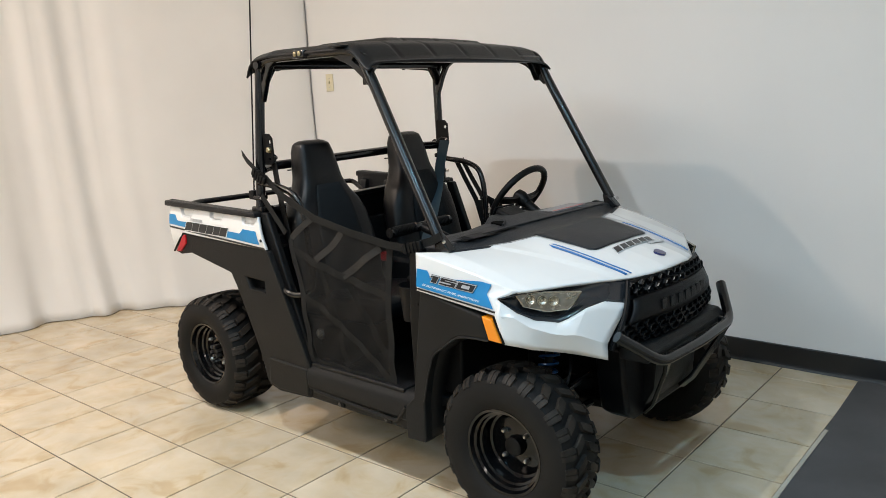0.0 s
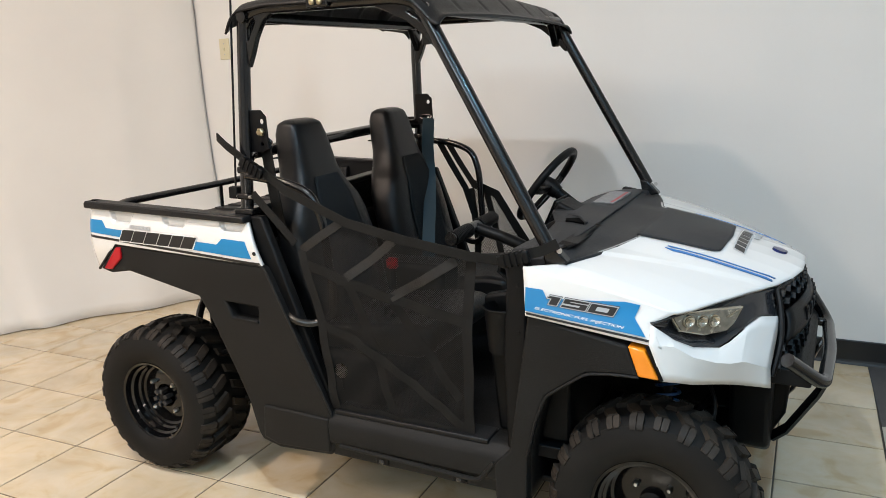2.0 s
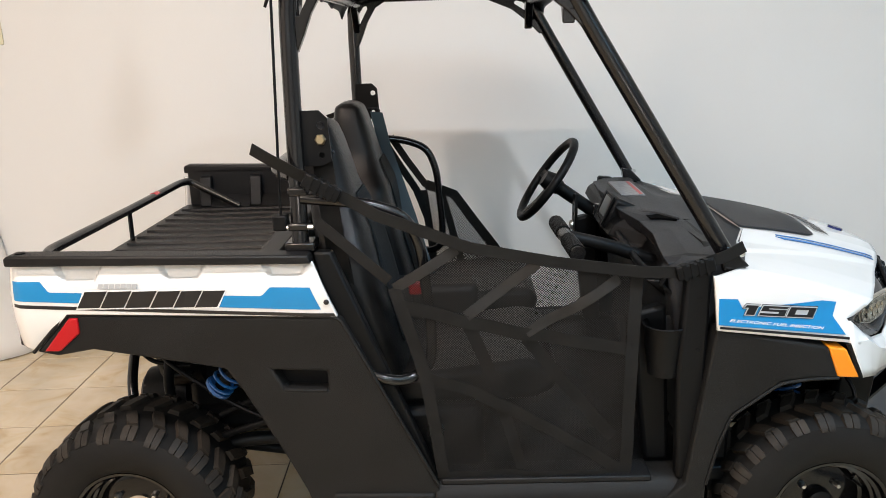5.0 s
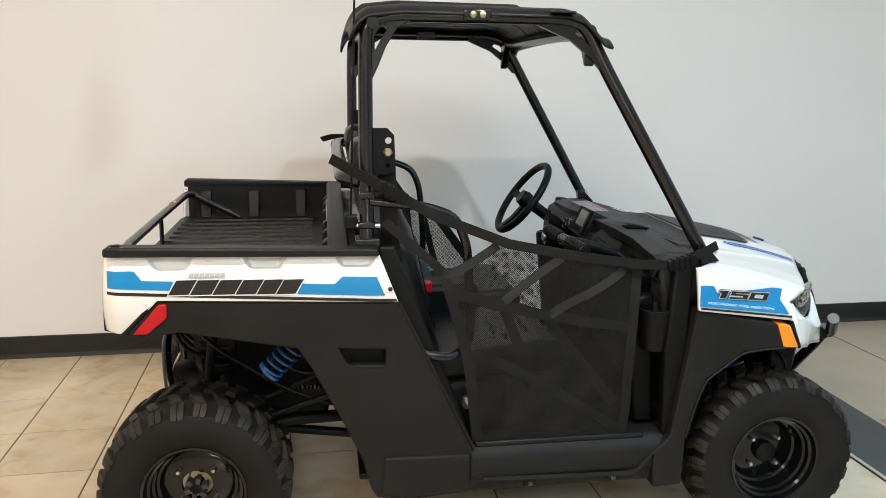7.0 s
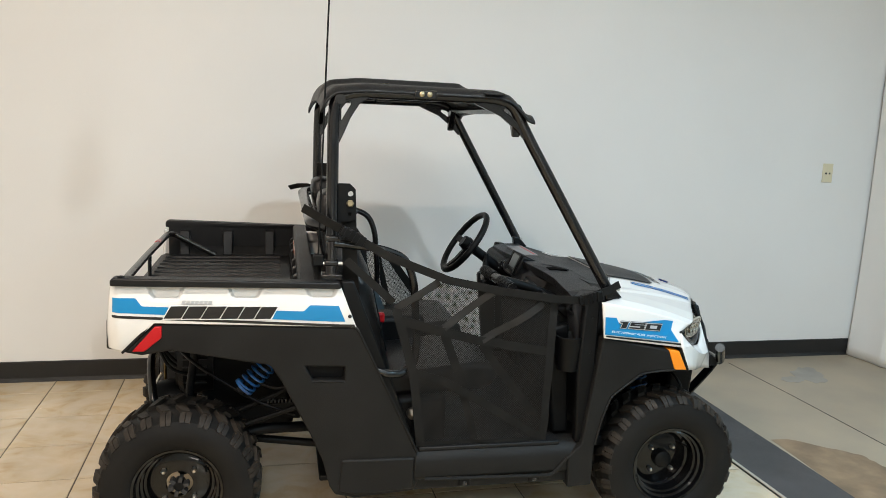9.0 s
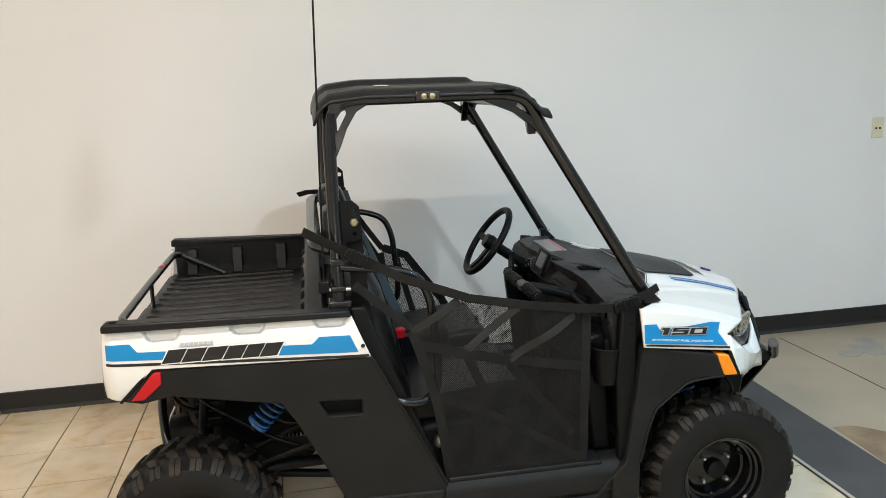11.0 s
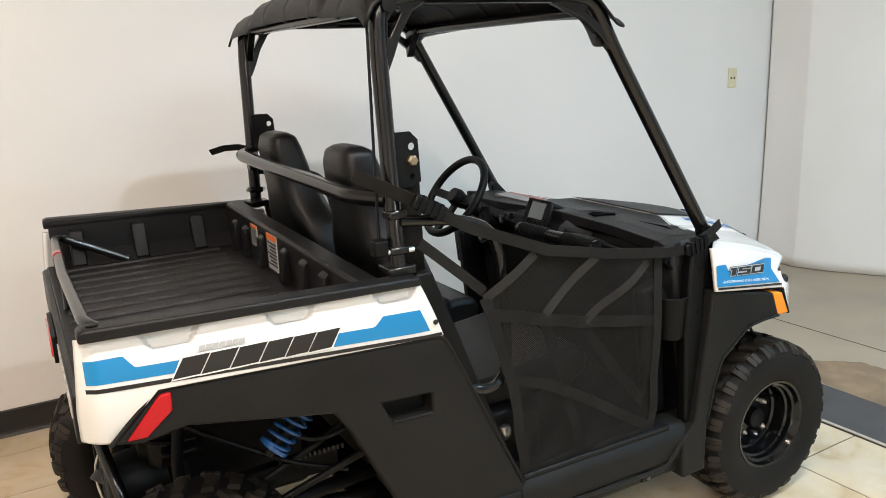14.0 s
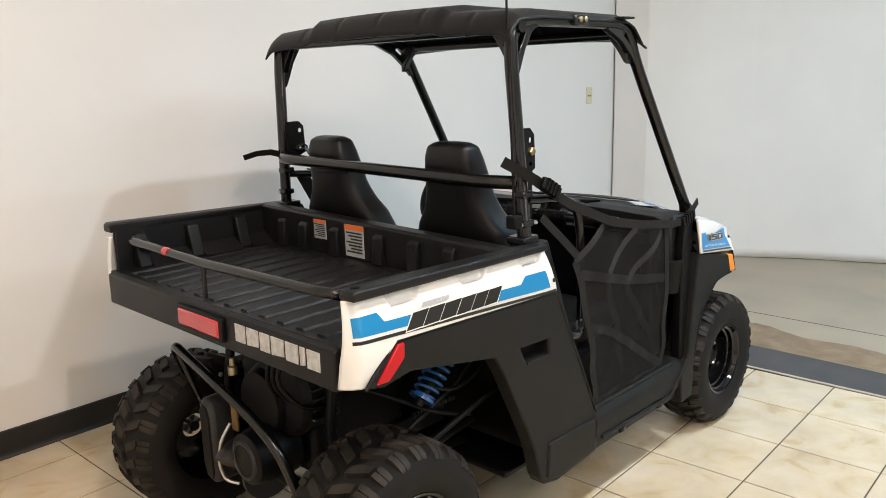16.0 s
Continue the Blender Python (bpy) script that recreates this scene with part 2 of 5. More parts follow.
def box(x0, x1, y0, y1, z0, z1, bm=None, m=None):
    bm = bm or bmesh.new()
    vs = [bm.verts.new((x, y, z)) for x in (x0, x1) for y in (y0, y1) for z in (z0, z1)]
    if m:
        for v in vs:
            v.co = m @ v.co
    for f in ((0, 1, 3, 2), (4, 6, 7, 5), (0, 4, 5, 1), (2, 3, 7, 6), (0, 2, 6, 4), (1, 5, 7, 3)):
        bm.faces.new([vs[k] for k in f])
    return bm


def prism(outline, y0, y1, holes=(), bm=None, axis="y"):
    """A plate: an outline in (x, z) with holes, from y0 to y1 (axis "x": outline in (y, z); "z": in (x, y))."""
    bm = bm or bmesh.new()
    place = {"y": lambda p, d: (p[0], d, p[1]), "x": lambda p, d: (d, p[0], p[1]), "z": lambda p, d: (p[0], p[1], d)}[axis]
    if not holes:
        a = [bm.verts.new(place(p, y0)) for p in outline]
        b = [bm.verts.new(place(p, y1)) for p in outline]
        bm.faces.new(a)
        bm.faces.new(b[::-1])
        for i in range(len(a)):
            j = (i + 1) % len(a)
            bm.faces.new((a[i], b[i], b[j], a[j]))
        return bm
    tmp = bmesh.new()
    edges = []
    for loop in (outline, *holes):
        vs = [tmp.verts.new(place(p, y0)) for p in loop]
        edges += [tmp.edges.new((vs[i], vs[(i + 1) % len(vs)])) for i in range(len(vs))]
    bmesh.ops.triangle_fill(tmp, use_beauty=True, edges=edges)
    got = bmesh.ops.extrude_face_region(tmp, geom=tmp.faces[:])
    shift = Vector(place((0, 0), y1 - y0))
    for v in got["geom"]:
        if isinstance(v, bmesh.types.BMVert):
            v.co += shift
    me = bpy.data.meshes.new("tmp")
    tmp.to_mesh(me)
    tmp.free()
    bm.from_mesh(me)
    bpy.data.meshes.remove(me)
    return bm


def rounded(points, radius, steps=5):
    """A polyline with its inner corners rounded off."""
    pts = [Vector(p) for p in points]
    out = [pts[0]]
    for a, b, c in zip(pts, pts[1:], pts[2:]):
        r = min(radius, (a - b).length * 0.45, (c - b).length * 0.45)
        p, q = b + (a - b).normalized() * r, b + (c - b).normalized() * r
        for k in range(steps + 1):
            t = k / steps
            out.append(p * (1 - t) ** 2 + b * 2 * t * (1 - t) + q * t * t)
    return out + [pts[-1]]


def tube(points, r, corner=0.05, sides=12, bm=None, flat=1.0, cap=True):
    """A tube along a polyline; flat under 1 squashes it in z."""
    bm = bm or bmesh.new()
    pts = rounded(points, corner) if len(points) > 2 and corner else [Vector(p) for p in points]
    rings, up = [], None
    for i, p in enumerate(pts):
        d = (pts[min(i + 1, len(pts) - 1)] - pts[max(i - 1, 0)]).normalized()
        if up is None:
            up = Vector((0, 0, 1)) if abs(d.z) < 0.9 else Vector((1, 0, 0))
        s = d.cross(up).normalized()
        up = s.cross(d).normalized()
        rings.append([bm.verts.new(p + s * r * math.cos(a) + up * r * flat * math.sin(a)) for a in [2 * math.pi * k / sides for k in range(sides)]])
    for a, b in zip(rings, rings[1:]):
        for k in range(sides):
            bm.faces.new((a[k], a[(k + 1) % sides], b[(k + 1) % sides], b[k]))
    if cap:
        bm.faces.new(rings[0][::-1])
        bm.faces.new(rings[-1])
    return bm


def lathe(profile, centre, axis="y", sides=32, bm=None, closed=False, cap=True):
    """Turns (offset along the axis, radius) pairs round an axis through centre."""
    bm = bm or bmesh.new()
    c = Vector(centre)
    rings = []
    for o, r in profile:
        ring = []
        for k in range(sides):
            a = 2 * math.pi * k / sides
            u, v = r * math.cos(a), r * math.sin(a)
            ring.append(bm.verts.new(c + Vector({"y": (u, o, v), "x": (o, u, v), "z": (u, v, o)}[axis])))
        rings.append(ring)
    pairs = list(zip(rings, rings[1:])) + ([(rings[-1], rings[0])] if closed else [])
    for a, b in pairs:
        for k in range(sides):
            bm.faces.new((a[k], a[(k + 1) % sides], b[(k + 1) % sides], b[k]))
    if cap and not closed:
        for ring, r in ((rings[0], profile[0][1]), (rings[-1], profile[-1][1])):
            if r > 1e-4:
                bm.faces.new(ring)
    return bm


def sheet(f, nu, nv, bm=None):
    """A grid of points f(u, v) with u and v from 0 to 1."""
    bm = bm or bmesh.new()
    g = [[bm.verts.new(f(i / nu, j / nv)) for j in range(nv + 1)] for i in range(nu + 1)]
    for i in range(nu):
        for j in range(nv):
            bm.faces.new((g[i][j], g[i + 1][j], g[i + 1][j + 1], g[i][j + 1]))
    return bm


def lerp(a, b, t):
    return a + (b - a) * t


def along(table, x):
    """Reads a table of (x, value) pairs with straight lines between."""
    xs = [p[0] for p in table]
    return float(np.interp(x, xs, [p[1] for p in table]))


def curve3(points, t):
    """A point at t from 0 to 1 on a polyline, by even steps of its corners."""
    s = t * (len(points) - 1)
    i = min(int(s), len(points) - 2)
    return Vector(points[i]).lerp(Vector(points[i + 1]), s - i)


def ribbon(points, width, thick, face, bm=None):
    """A flat strap along points; face: the way its broad side looks."""
    bm = bm or bmesh.new()
    pts = [Vector(p) for p in points]
    face = Vector(face).normalized()
    rows = []
    for i, p in enumerate(pts):
        d = (pts[min(i + 1, len(pts) - 1)] - pts[max(i - 1, 0)]).normalized()
        s = d.cross(face).normalized() * width / 2
        n = s.cross(d).normalized() * thick / 2
        rows.append([bm.verts.new(p + a * s + b * n) for a, b in ((-1, -1), (1, -1), (1, 1), (-1, 1))])
    for a, b in zip(rows, rows[1:]):
        for k in range(4):
            bm.faces.new((a[k], a[(k + 1) % 4], b[(k + 1) % 4], b[k]))
    bm.faces.new(rows[0][::-1])
    bm.faces.new(rows[-1])
    return bm


def bolt(x, y, z, r=0.008, h=0.006, axis="y", sides=10, bm=None, out=-1):
    return lathe([(0, r), (out * h * 0.7, r), (out * h, r * 0.7), (out * h, 0.0)], (x, y, z), axis, sides, bm)


def writing(name, text, size, m, mat, parent, label="", shear=0.0, depth=0.0006, stretch=1.0, bold=0.0):
    """Raised writing in the built-in font as a mesh, its baseline start at the pose m."""
    data = bpy.data.curves.new(name, "FONT")
    data.body, data.size, data.shear, data.extrude, data.offset = text, size, shear, depth, bold
    tmp = new("tmp_text", data)
    me = bpy.data.meshes.new_from_object(tmp.evaluated_get(bpy.context.evaluated_depsgraph_get()))
    bpy.data.objects.remove(tmp)
    me.transform(m @ Matrix.Diagonal((stretch, 1, 1, 1)))
    me.materials.clear()
    me.materials.append(mat)
    ob = new(name, me)
    ob.parent = parent
    if label:
        ob["label"] = label
    return ob


SIDE = Matrix(((1, 0, 0, 0), (0, 0, -1, 0), (0, 1, 0, 0), (0, 0, 0, 1)))  # writing that faces -y

# ---- the showroom ----
WALL_Y, SKEW = 1.335, radians(1.7)  # the wall stands a little askew to the vehicle


def setting(name, bm, mat, label, category, **kw):
    ob = tagged(mesh_object(name, bm, mat, None, **kw), label, category, "", "structure")
    if name in ("wall_north", "baseboard"):
        ob.rotation_euler.z = SKEW
    return ob


setting("wall_north", box(-3.6, 4.6, WALL_Y, WALL_Y + 0.15, 0, 3.2), WALL, "white painted showroom wall with soft scuffs", "wall", smooth=False)
setting("wall_west", box(-3.75, -3.6, -6.2, 1.5, 0, 3.2), WALL, "plain white painted side wall", "wall", smooth=False)
setting("wall_east", box(4.6, 4.75, -6.2, 1.5, 0, 3.2), WALL, "plain white painted side wall", "wall", smooth=False)
# unseen wall; its low opening is added behind the low strip lamp
setting("wall_south", prism([(-3.75, 0), (4.75, 0), (4.75, 3.2), (-3.75, 3.2)], -6.2, -6.05, [[(0.0, 0.7), (1.8, 0.7), (1.8, 1.2), (0.0, 1.2)]]), WALL, "plain unseen white wall with an added low opening", "wall", smooth=False)
setting("ceiling", box(-3.75, 4.75, -6.2, 1.5, 3.2, 3.3), WALL, "plain white ceiling", "ceiling", smooth=False)
base_profile = [(WALL_Y - 0.001, 0.0), (WALL_Y - 0.018, 0.0), (WALL_Y - 0.010, 0.010), (WALL_Y - 0.007, 0.02), (WALL_Y - 0.007, 0.104), (WALL_Y - 0.004, 0.108), (WALL_Y - 0.001, 0.108)]
setting("baseboard", prism(base_profile, -2.08, 3.150, axis="x"), BASE, "black rubber cove base along the wall", "baseboard", smooth=False)


def outlet(x, z, holes):
    root = tagged(new("wall_outlet"), "ivory plastic cover plate on the white wall", "outlet")
    root.matrix_basis = Matrix.Rotation(SKEW, 4, "Z") @ Matrix.Translation((x, WALL_Y, z))
    p = part("cover_plate", box(-0.036, 0.036, -0.007, 0, -0.059, 0.059), PLATE, root, bevel=0.003)
    for dz in holes:
        part("screw", lathe([(0, 0.004), (-0.002, 0.004), (-0.0025, 0)], (0, -0.007, dz), "y", 10), STEEL, p)
    return root


o = outlet(2.849, 1.187, ())
for dx in (-0.013, 0.013):
    part("socket", box(dx - 0.005, dx + 0.005, -0.009, -0.006, -0.008, 0.003), SMOKE, o)
o = outlet(-2.028, 1.463, (0.03, -0.03))
part("switch_toggle", box(-0.005, 0.005, -0.018, -0.006, -0.010, 0.010), PLATE, o, bevel=0.002)


def drape(name, foot, top_shift, folds, depth, label, seed):
    """A hanging cloth: foot line of (x, y) points, broad uneven folds along it, a little slack at the floor."""
    rng = random.Random(seed)
    phase = [rng.uniform(0, 6.28) for _ in range(5)]
    pts = [Vector((*p, 0)) for p in foot]

    def f(u, v):
        p = curve3(pts, u)
        q = curve3(pts, min(1, u + 0.01)) - curve3(pts, max(0, u - 0.01))
        n = Vector((-q.y, q.x, 0)).normalized()
        z = 3.16 * v
        low = math.exp(-z / 0.25)
        warp = u + 0.035 * math.sin(5 * u + phase[4]) + 0.012 * math.sin(3 * v + 9 * u)
        w = math.sin(warp * folds + phase[0]) * (0.6 + 0.4 * math.sin(warp * folds * 0.31 + phase[1])) + 0.35 * math.sin(warp * folds * 2.7 + phase[2] + 1.5 * v) * math.sin(warp * 7 + phase[3])
        w = depth * w * (0.75 + 0.5 * low) + depth * 0.8 * low * math.sin(warp * folds * 1.9 + phase[3])
        k = 1 - math.exp(-z / 0.5)
        return p + n * w + Vector((top_shift[0] * k, top_shift[1] * k, 0.004 + z))

    return setting(name, sheet(f, 200, 50), DRAPE, label, "curtain", solid=0.004)


drape("curtain_west", [(-3.18, -3.6), (-3.09, -2.2), (-3.01, -1.05), (-3.00, -0.55), (-2.96, -0.25), (-2.84, 0.04), (-2.65, 0.32), (-2.36, 0.82), (-2.07, 1.255)], (-0.20, 0.0), 30.0, 0.030, "white cloth curtain hanging in soft folds to the floor", 3)
drape("curtain_east", [(3.110, 1.415), (3.125, 1.15), (3.22, 0.97), (3.49, 0.52), (3.68, 0.12), (3.86, -0.32), (4.05, -1.0), (4.22, -2.0), (4.37, -3.4)], (0.03, 0.0), 11.0, 0.010, "smooth white cloth curtain reaching the concrete floor", 8)

# floor: slab, tiles, carpet strip, concrete
slab = setting("floor", box(-3.75, 4.75, -6.2, 1.5, -0.12, -0.0030), GROUT, "cream glazed ceramic tiles with dark grout beside worn concrete", "floor", smooth=False)
edge = [(1.52, -6.05), (1.444, -1.0), (1.424, -0.40), (1.399, 0.09), (1.370, 0.74), (1.325, 1.39)]
edge2 = [(1.672, 1.40), (1.695, 0.42), (1.708, 0.05), (1.720, -0.38), (1.727, -1.0), (1.85, -6.05)]
setting("concrete_floor", prism(edge2 + [(4.6, -6.05), (4.6, 1.45)], -0.006, 0.0, axis="z"), CONCRETE, "worn beige concrete with a saw-cut joint", "floor", smooth=False)
setting("carpet_strip", prism(edge + edge2, -0.006, 0.003, axis="z"), MAT, "charcoal carpet strip between tile and concrete", "carpet", smooth=False)
strip = [(1.370, 0.74), (1.399, 0.09), (1.424, -0.40), (1.444, -1.0)]
setting("edge_trim", ribbon([(x + 0.006, y, 0.004) for x, y in strip], 0.014, 0.004, (0, 0, 1)), TRIM, "beige metal edging along the tiles", "trim")
setting("floor_joint", ribbon([(2.29, -1.6, 0.0006), (2.265, -0.7, 0.0006), (2.247, 0.04, 0.0006), (2.223, 0.72, 0.0006), (2.185, 1.30, 0.0006)], 0.006, 0.001, (0, 0, 1)), GROUT, "dark saw-cut joint in the concrete", "joint")


def stain(name, cx, cy, rx, ry, turn, mat, seed, label):
    rng = random.Random(seed)
    n = 40
    k = [rng.uniform(-1, 1) for _ in range(8)]
    pts = []
    for i in range(n):
        a = 2 * math.pi * i / n
        r = 1 + 0.14 * k[0] * math.sin(2 * a + k[1]) + 0.15 * k[2] * math.sin(3 * a + k[3]) + 0.09 * math.sin(7 * a + k[4]) + 0.05 * math.sin(13 * a + k[5])
        x, y = rx * r * math.cos(a), ry * r * math.sin(a)
        pts.append((cx + x * math.cos(turn) - y * math.sin(turn), cy + x * math.sin(turn) + y * math.cos(turn)))
    return tagged(mesh_object(name, prism(pts, 0.0002, 0.0010 + 0.0002 * (seed % 3), axis="z"), mat, None, smooth=False), label, "stain", "", "structure")


def stain_band(x0, width, y0, y1, mat, seed, label):
    """A long ragged band of residue beside the carpet strip, from y0 down to y1."""
    rng = random.Random(seed)
    n = 70
    a, b, c = (rng.uniform(0, 6) for _ in range(3))
    near, far = [], []
    for i in range(n + 1):
        u = i / n
        y = lerp(y0, y1, u)
        left = x0 - 0.012 * y + 0.010 * math.sin(9 * u + a)
        taper = min(1.0, 0.25 + 6 * u, 0.05 + 5 * (1 - u))
        ragged = 0.035 * math.sin(7 * u + b) + 0.018 * math.sin(23 * u + c) + rng.uniform(-0.006, 0.006)
        near.append((left, y))
        far.append((left + max(0.02, (width + ragged) * taper), y + rng.uniform(-0.004, 0.004)))
    return tagged(mesh_object("floor_stain", prism(near + far[::-1], 0.0002, 0.0010, axis="z"), mat, None, smooth=False), label, "stain", "", "structure")


stain_band(1.722, 0.30, 0.165, -1.45, STAIN, 4, "tan glue residue along the carpet on worn concrete")
stain("floor_stain", 2.56, 1.04, 0.09, 0.15, -0.5, OIL, 9, "faint grey damp patch on the concrete")
stain("floor_stain", 2.40, 0.97, 0.07, 0.05, 0.2, OIL, 10, "faint grey damp patch on the concrete")

# ---- the utility vehicle ----
# x points to its nose, y to its left side; its middle plane is y = 0, the axles stand at x = -0.841 and 0.816
car = tagged(new("utility_vehicle"), "white and black two-seat utility vehicle with blue decals", "vehicle")
car.matrix_basis = Matrix.Translation((0, 0.006, 0.016)) @ Matrix.Rotation(radians(0.9), 4, "Z")
AXLE, FRONT, HUB, ROUND = 0.841, 0.816, 0.238, 0.96

# -- wheels --
def tyre_profile(hw):
    return [(-0.80 * hw, 0.140), (-0.93 * hw, 0.155), (-1.0 * hw, 0.190), (-0.985 * hw, 0.218), (-0.90 * hw, 0.241), (-0.72 * hw, 0.250), (-0.35 * hw, 0.254),
            (0.35 * hw, 0.254), (0.72 * hw, 0.250), (0.90 * hw, 0.241), (0.985 * hw, 0.218), (1.0 * hw, 0.190), (0.93 * hw, 0.155), (0.80 * hw, 0.140)]


SURFACE = [(0.0, 0.2535), (0.35, 0.254), (0.72, 0.250), (0.90, 0.241), (0.985, 0.218), (1.02, 0.190)]


def lugs(hw, c, n=26):
    """Chunky staggered tread blocks; those at the edge wrap over the shoulder."""
    bm = bmesh.new()
    rng = random.Random(4)

    def block(side, stations, angle, half_arc, skew):
        rows = []
        for j, w in enumerate(stations):
            nr = min(1.0, max(0.0, (w - 0.72) / 0.28))
            lift = lerp(0.0125, 0.0012, nr)
            end = 0.82 if j in (0, len(stations) - 1) else 1.0
            ring = []
            for dr, wide in ((-0.004, 1.22), (lift, 0.96 * end)):
                r = along(SURFACE, w) + dr * (1 - 0.7 * nr)
                y = side * (w * hw + dr * nr)
                for s in (-1, 1):
                    t = angle + skew * (w - stations[0]) + s * half_arc * wide / 0.255
                    ring.append(bm.verts.new((c[0] + r * math.cos(t), c[1] + y, c[2] + r * math.sin(t))))
            rows.append([ring[0], ring[1], ring[3], ring[2]])
        for a, b in zip(rows, rows[1:]):
            for q in range(4):
                bm.faces.new((a[q], a[(q + 1) % 4], b[(q + 1) % 4], b[q]))
        bm.faces.new(rows[0])
        bm.faces.new(rows[-1][::-1])

    pitch = 2 * math.pi / n
    for side in (-1, 1):
        for k in range(n):
            a0 = pitch * (k + (0.5 if side > 0 else 0.0)) + rng.uniform(-0.008, 0.008)
            for half in (-1, 1):
                block(side, [0.60, 0.74, 0.84, 0.90, 0.935] if k % 2 else [0.66, 0.76, 0.86, 0.91], a0 + half * 0.0365, 0.0087, 0.0)
            block(side, [0.06, 0.28, 0.52] if k % 2 else [0.12, 0.30, 0.58], a0 + 0.45 * pitch, 0.0145, -0.22)
    return bm


def wheel(x, y, hw, out, disc, bore, stud):
    """A wheel at its place; out: -1 where its face looks to -y; disc: how deep the wheel disc sits."""
    c = (x, y, HUB)
    root = new("wheel")
    root.parent = car
    part("tyre", lathe(tyre_profile(hw), c, "y", 48, cap=False), RUBBER, root, "black all-terrain tyre")
    part("tread", lugs(hw, c), LUG, root, "dusty chunky tread")
    o = out * hw
    ring = [(o * 0.80, 0.147), (o * 0.86, 0.144), (o * 0.84, 0.136), (o * 0.70, 0.130), (o * 0.66, 0.122), (o * 0.50, 0.121), (o * 0.46, 0.114), (o * disc + out * 0.004, 0.112), (o * disc, 0.104), (o * disc + out * 0.006, 0.09), (o * disc + out * 0.006, bore)]
    part("rim", lathe(ring, c, "y", 48, cap=False), RIM, root, "gloss black stepped steel rim")
    part("rim_back", lathe([(-o * 0.8, 0.142), (-o * 0.6, 0.125), (o * disc - out * 0.01, 0.110), (o * disc - out * 0.01, bore)], c, "y", 32, cap=False), RIM, root)
    yd = y + o * disc + out * 0.006
    part("hub_cap", lathe([(0, 0.034), (out * 0.022, 0.032), (out * 0.026, 0.026), (out * 0.026, 0.0)] if bore == 0 else [(-out * 0.02, 0.018), (out * 0.020, 0.017), (out * 0.024, 0.0)], (x, yd, HUB), "y", 20), BLACK, root)
    for k in range(4):
        a = math.radians(45 + 90 * k)
        part("lug_nut", lathe([(0, 0.009), (out * 0.012, 0.009), (out * 0.018, 0.005), (out * 0.018, 0.0)], (x + stud * math.cos(a), yd, HUB + stud * math.sin(a)), "y", 6), STEEL, root, smooth=False)
    part("valve", tube([(x + 0.085, yd, HUB + 0.05), (x + 0.09, yd + out * 0.03, HUB + 0.052)], 0.004, 0, 6), BLACK, root)
    for piece in root.children:
        for v in piece.data.vertices:
            v.co.x, v.co.z = x + (v.co.x - x) * ROUND, HUB + (v.co.z - HUB) * ROUND
    return root, yd


for side in (-1, 1):
    front, _ = wheel(FRONT, side * 0.500, 0.095, side, 0.02, 0.0, 0.060)
    rear, yr = wheel(-AXLE, side * 0.455, 0.126, side, 0.34, 0.043, 0.068)
    for k in range(6):
        a = math.radians(60 * k + 15)
        m = Matrix.Translation((-AXLE, yr, HUB)) @ Matrix.Rotation(-a, 4, "Y")
        part("hub_spoke", box(0.016, 0.032, -0.001, 0.028, -0.006, 0.006, m=m) if side > 0 else box(0.016, 0.032, -0.028, 0.001, -0.006, 0.006, m=m), CASTING, rear)

# -- bed sides, white panels with three pressed notches --
def bed_point(u, v, lift=0.0):
    bottom = along([(-1.03, 0.704), (-0.978, 0.698), (-0.893, 0.787), (-0.297, 0.764)], lerp(-1.03, -0.297, u))
    xb, xt = lerp(-1.03, -0.297, u), lerp(-1.018, -0.349, u)
    top = lerp(0.900, 0.888, u)
    z = lerp(bottom, top, v)
    w = (z - 0.764) / (0.90 - 0.764)
    x = lerp(xb, xt, max(0.0, min(1.0, w)))
    y = -0.574 - 0.016 * math.sin(math.pi * min(1, max(0, (z - 0.70) / 0.2)))
    y += 0.030 * max(0.0, (-0.985 - x) / 0.045) ** 2
    for c in (-0.863, -0.635, -0.408):
        dx, dz = abs(x - c - 0.004), (0.894 - z)
        half_w = lerp(0.056, 0.036, min(1, max(0, dz / 0.040)))
        inside = min(1.0, max(0.0, (half_w - dx) / 0.008)) * min(1.0, max(0.0, (0.041 - dz) / 0.007))
        y += 0.013 * inside
    return Vector((x, y - lift, z))


both("bed_side_panel", sheet(lambda u, v: bed_point(u, v), 150, 46), WHITE, car, "glossy white bed side panel with pressed notches", solid=0.012, out=(0, 1, 0))
part("bed_top_rail", prism([(-1.012, 0.899), (-1.012, 0.917), (-1.004, 0.923), (-0.35, 0.906), (-0.345, 0.886)], -0.594, -0.545), BEDBLACK, car, "black moulded top rail", bevel=0.005)
part("bed_top_rail", prism([(-1.012, 0.911), (-1.012, 0.934), (-1.003, 0.940), (-0.35, 0.919), (-0.345, 0.897)], 0.545, 0.594), BEDBLACK, car, "black moulded top rail", bevel=0.005)

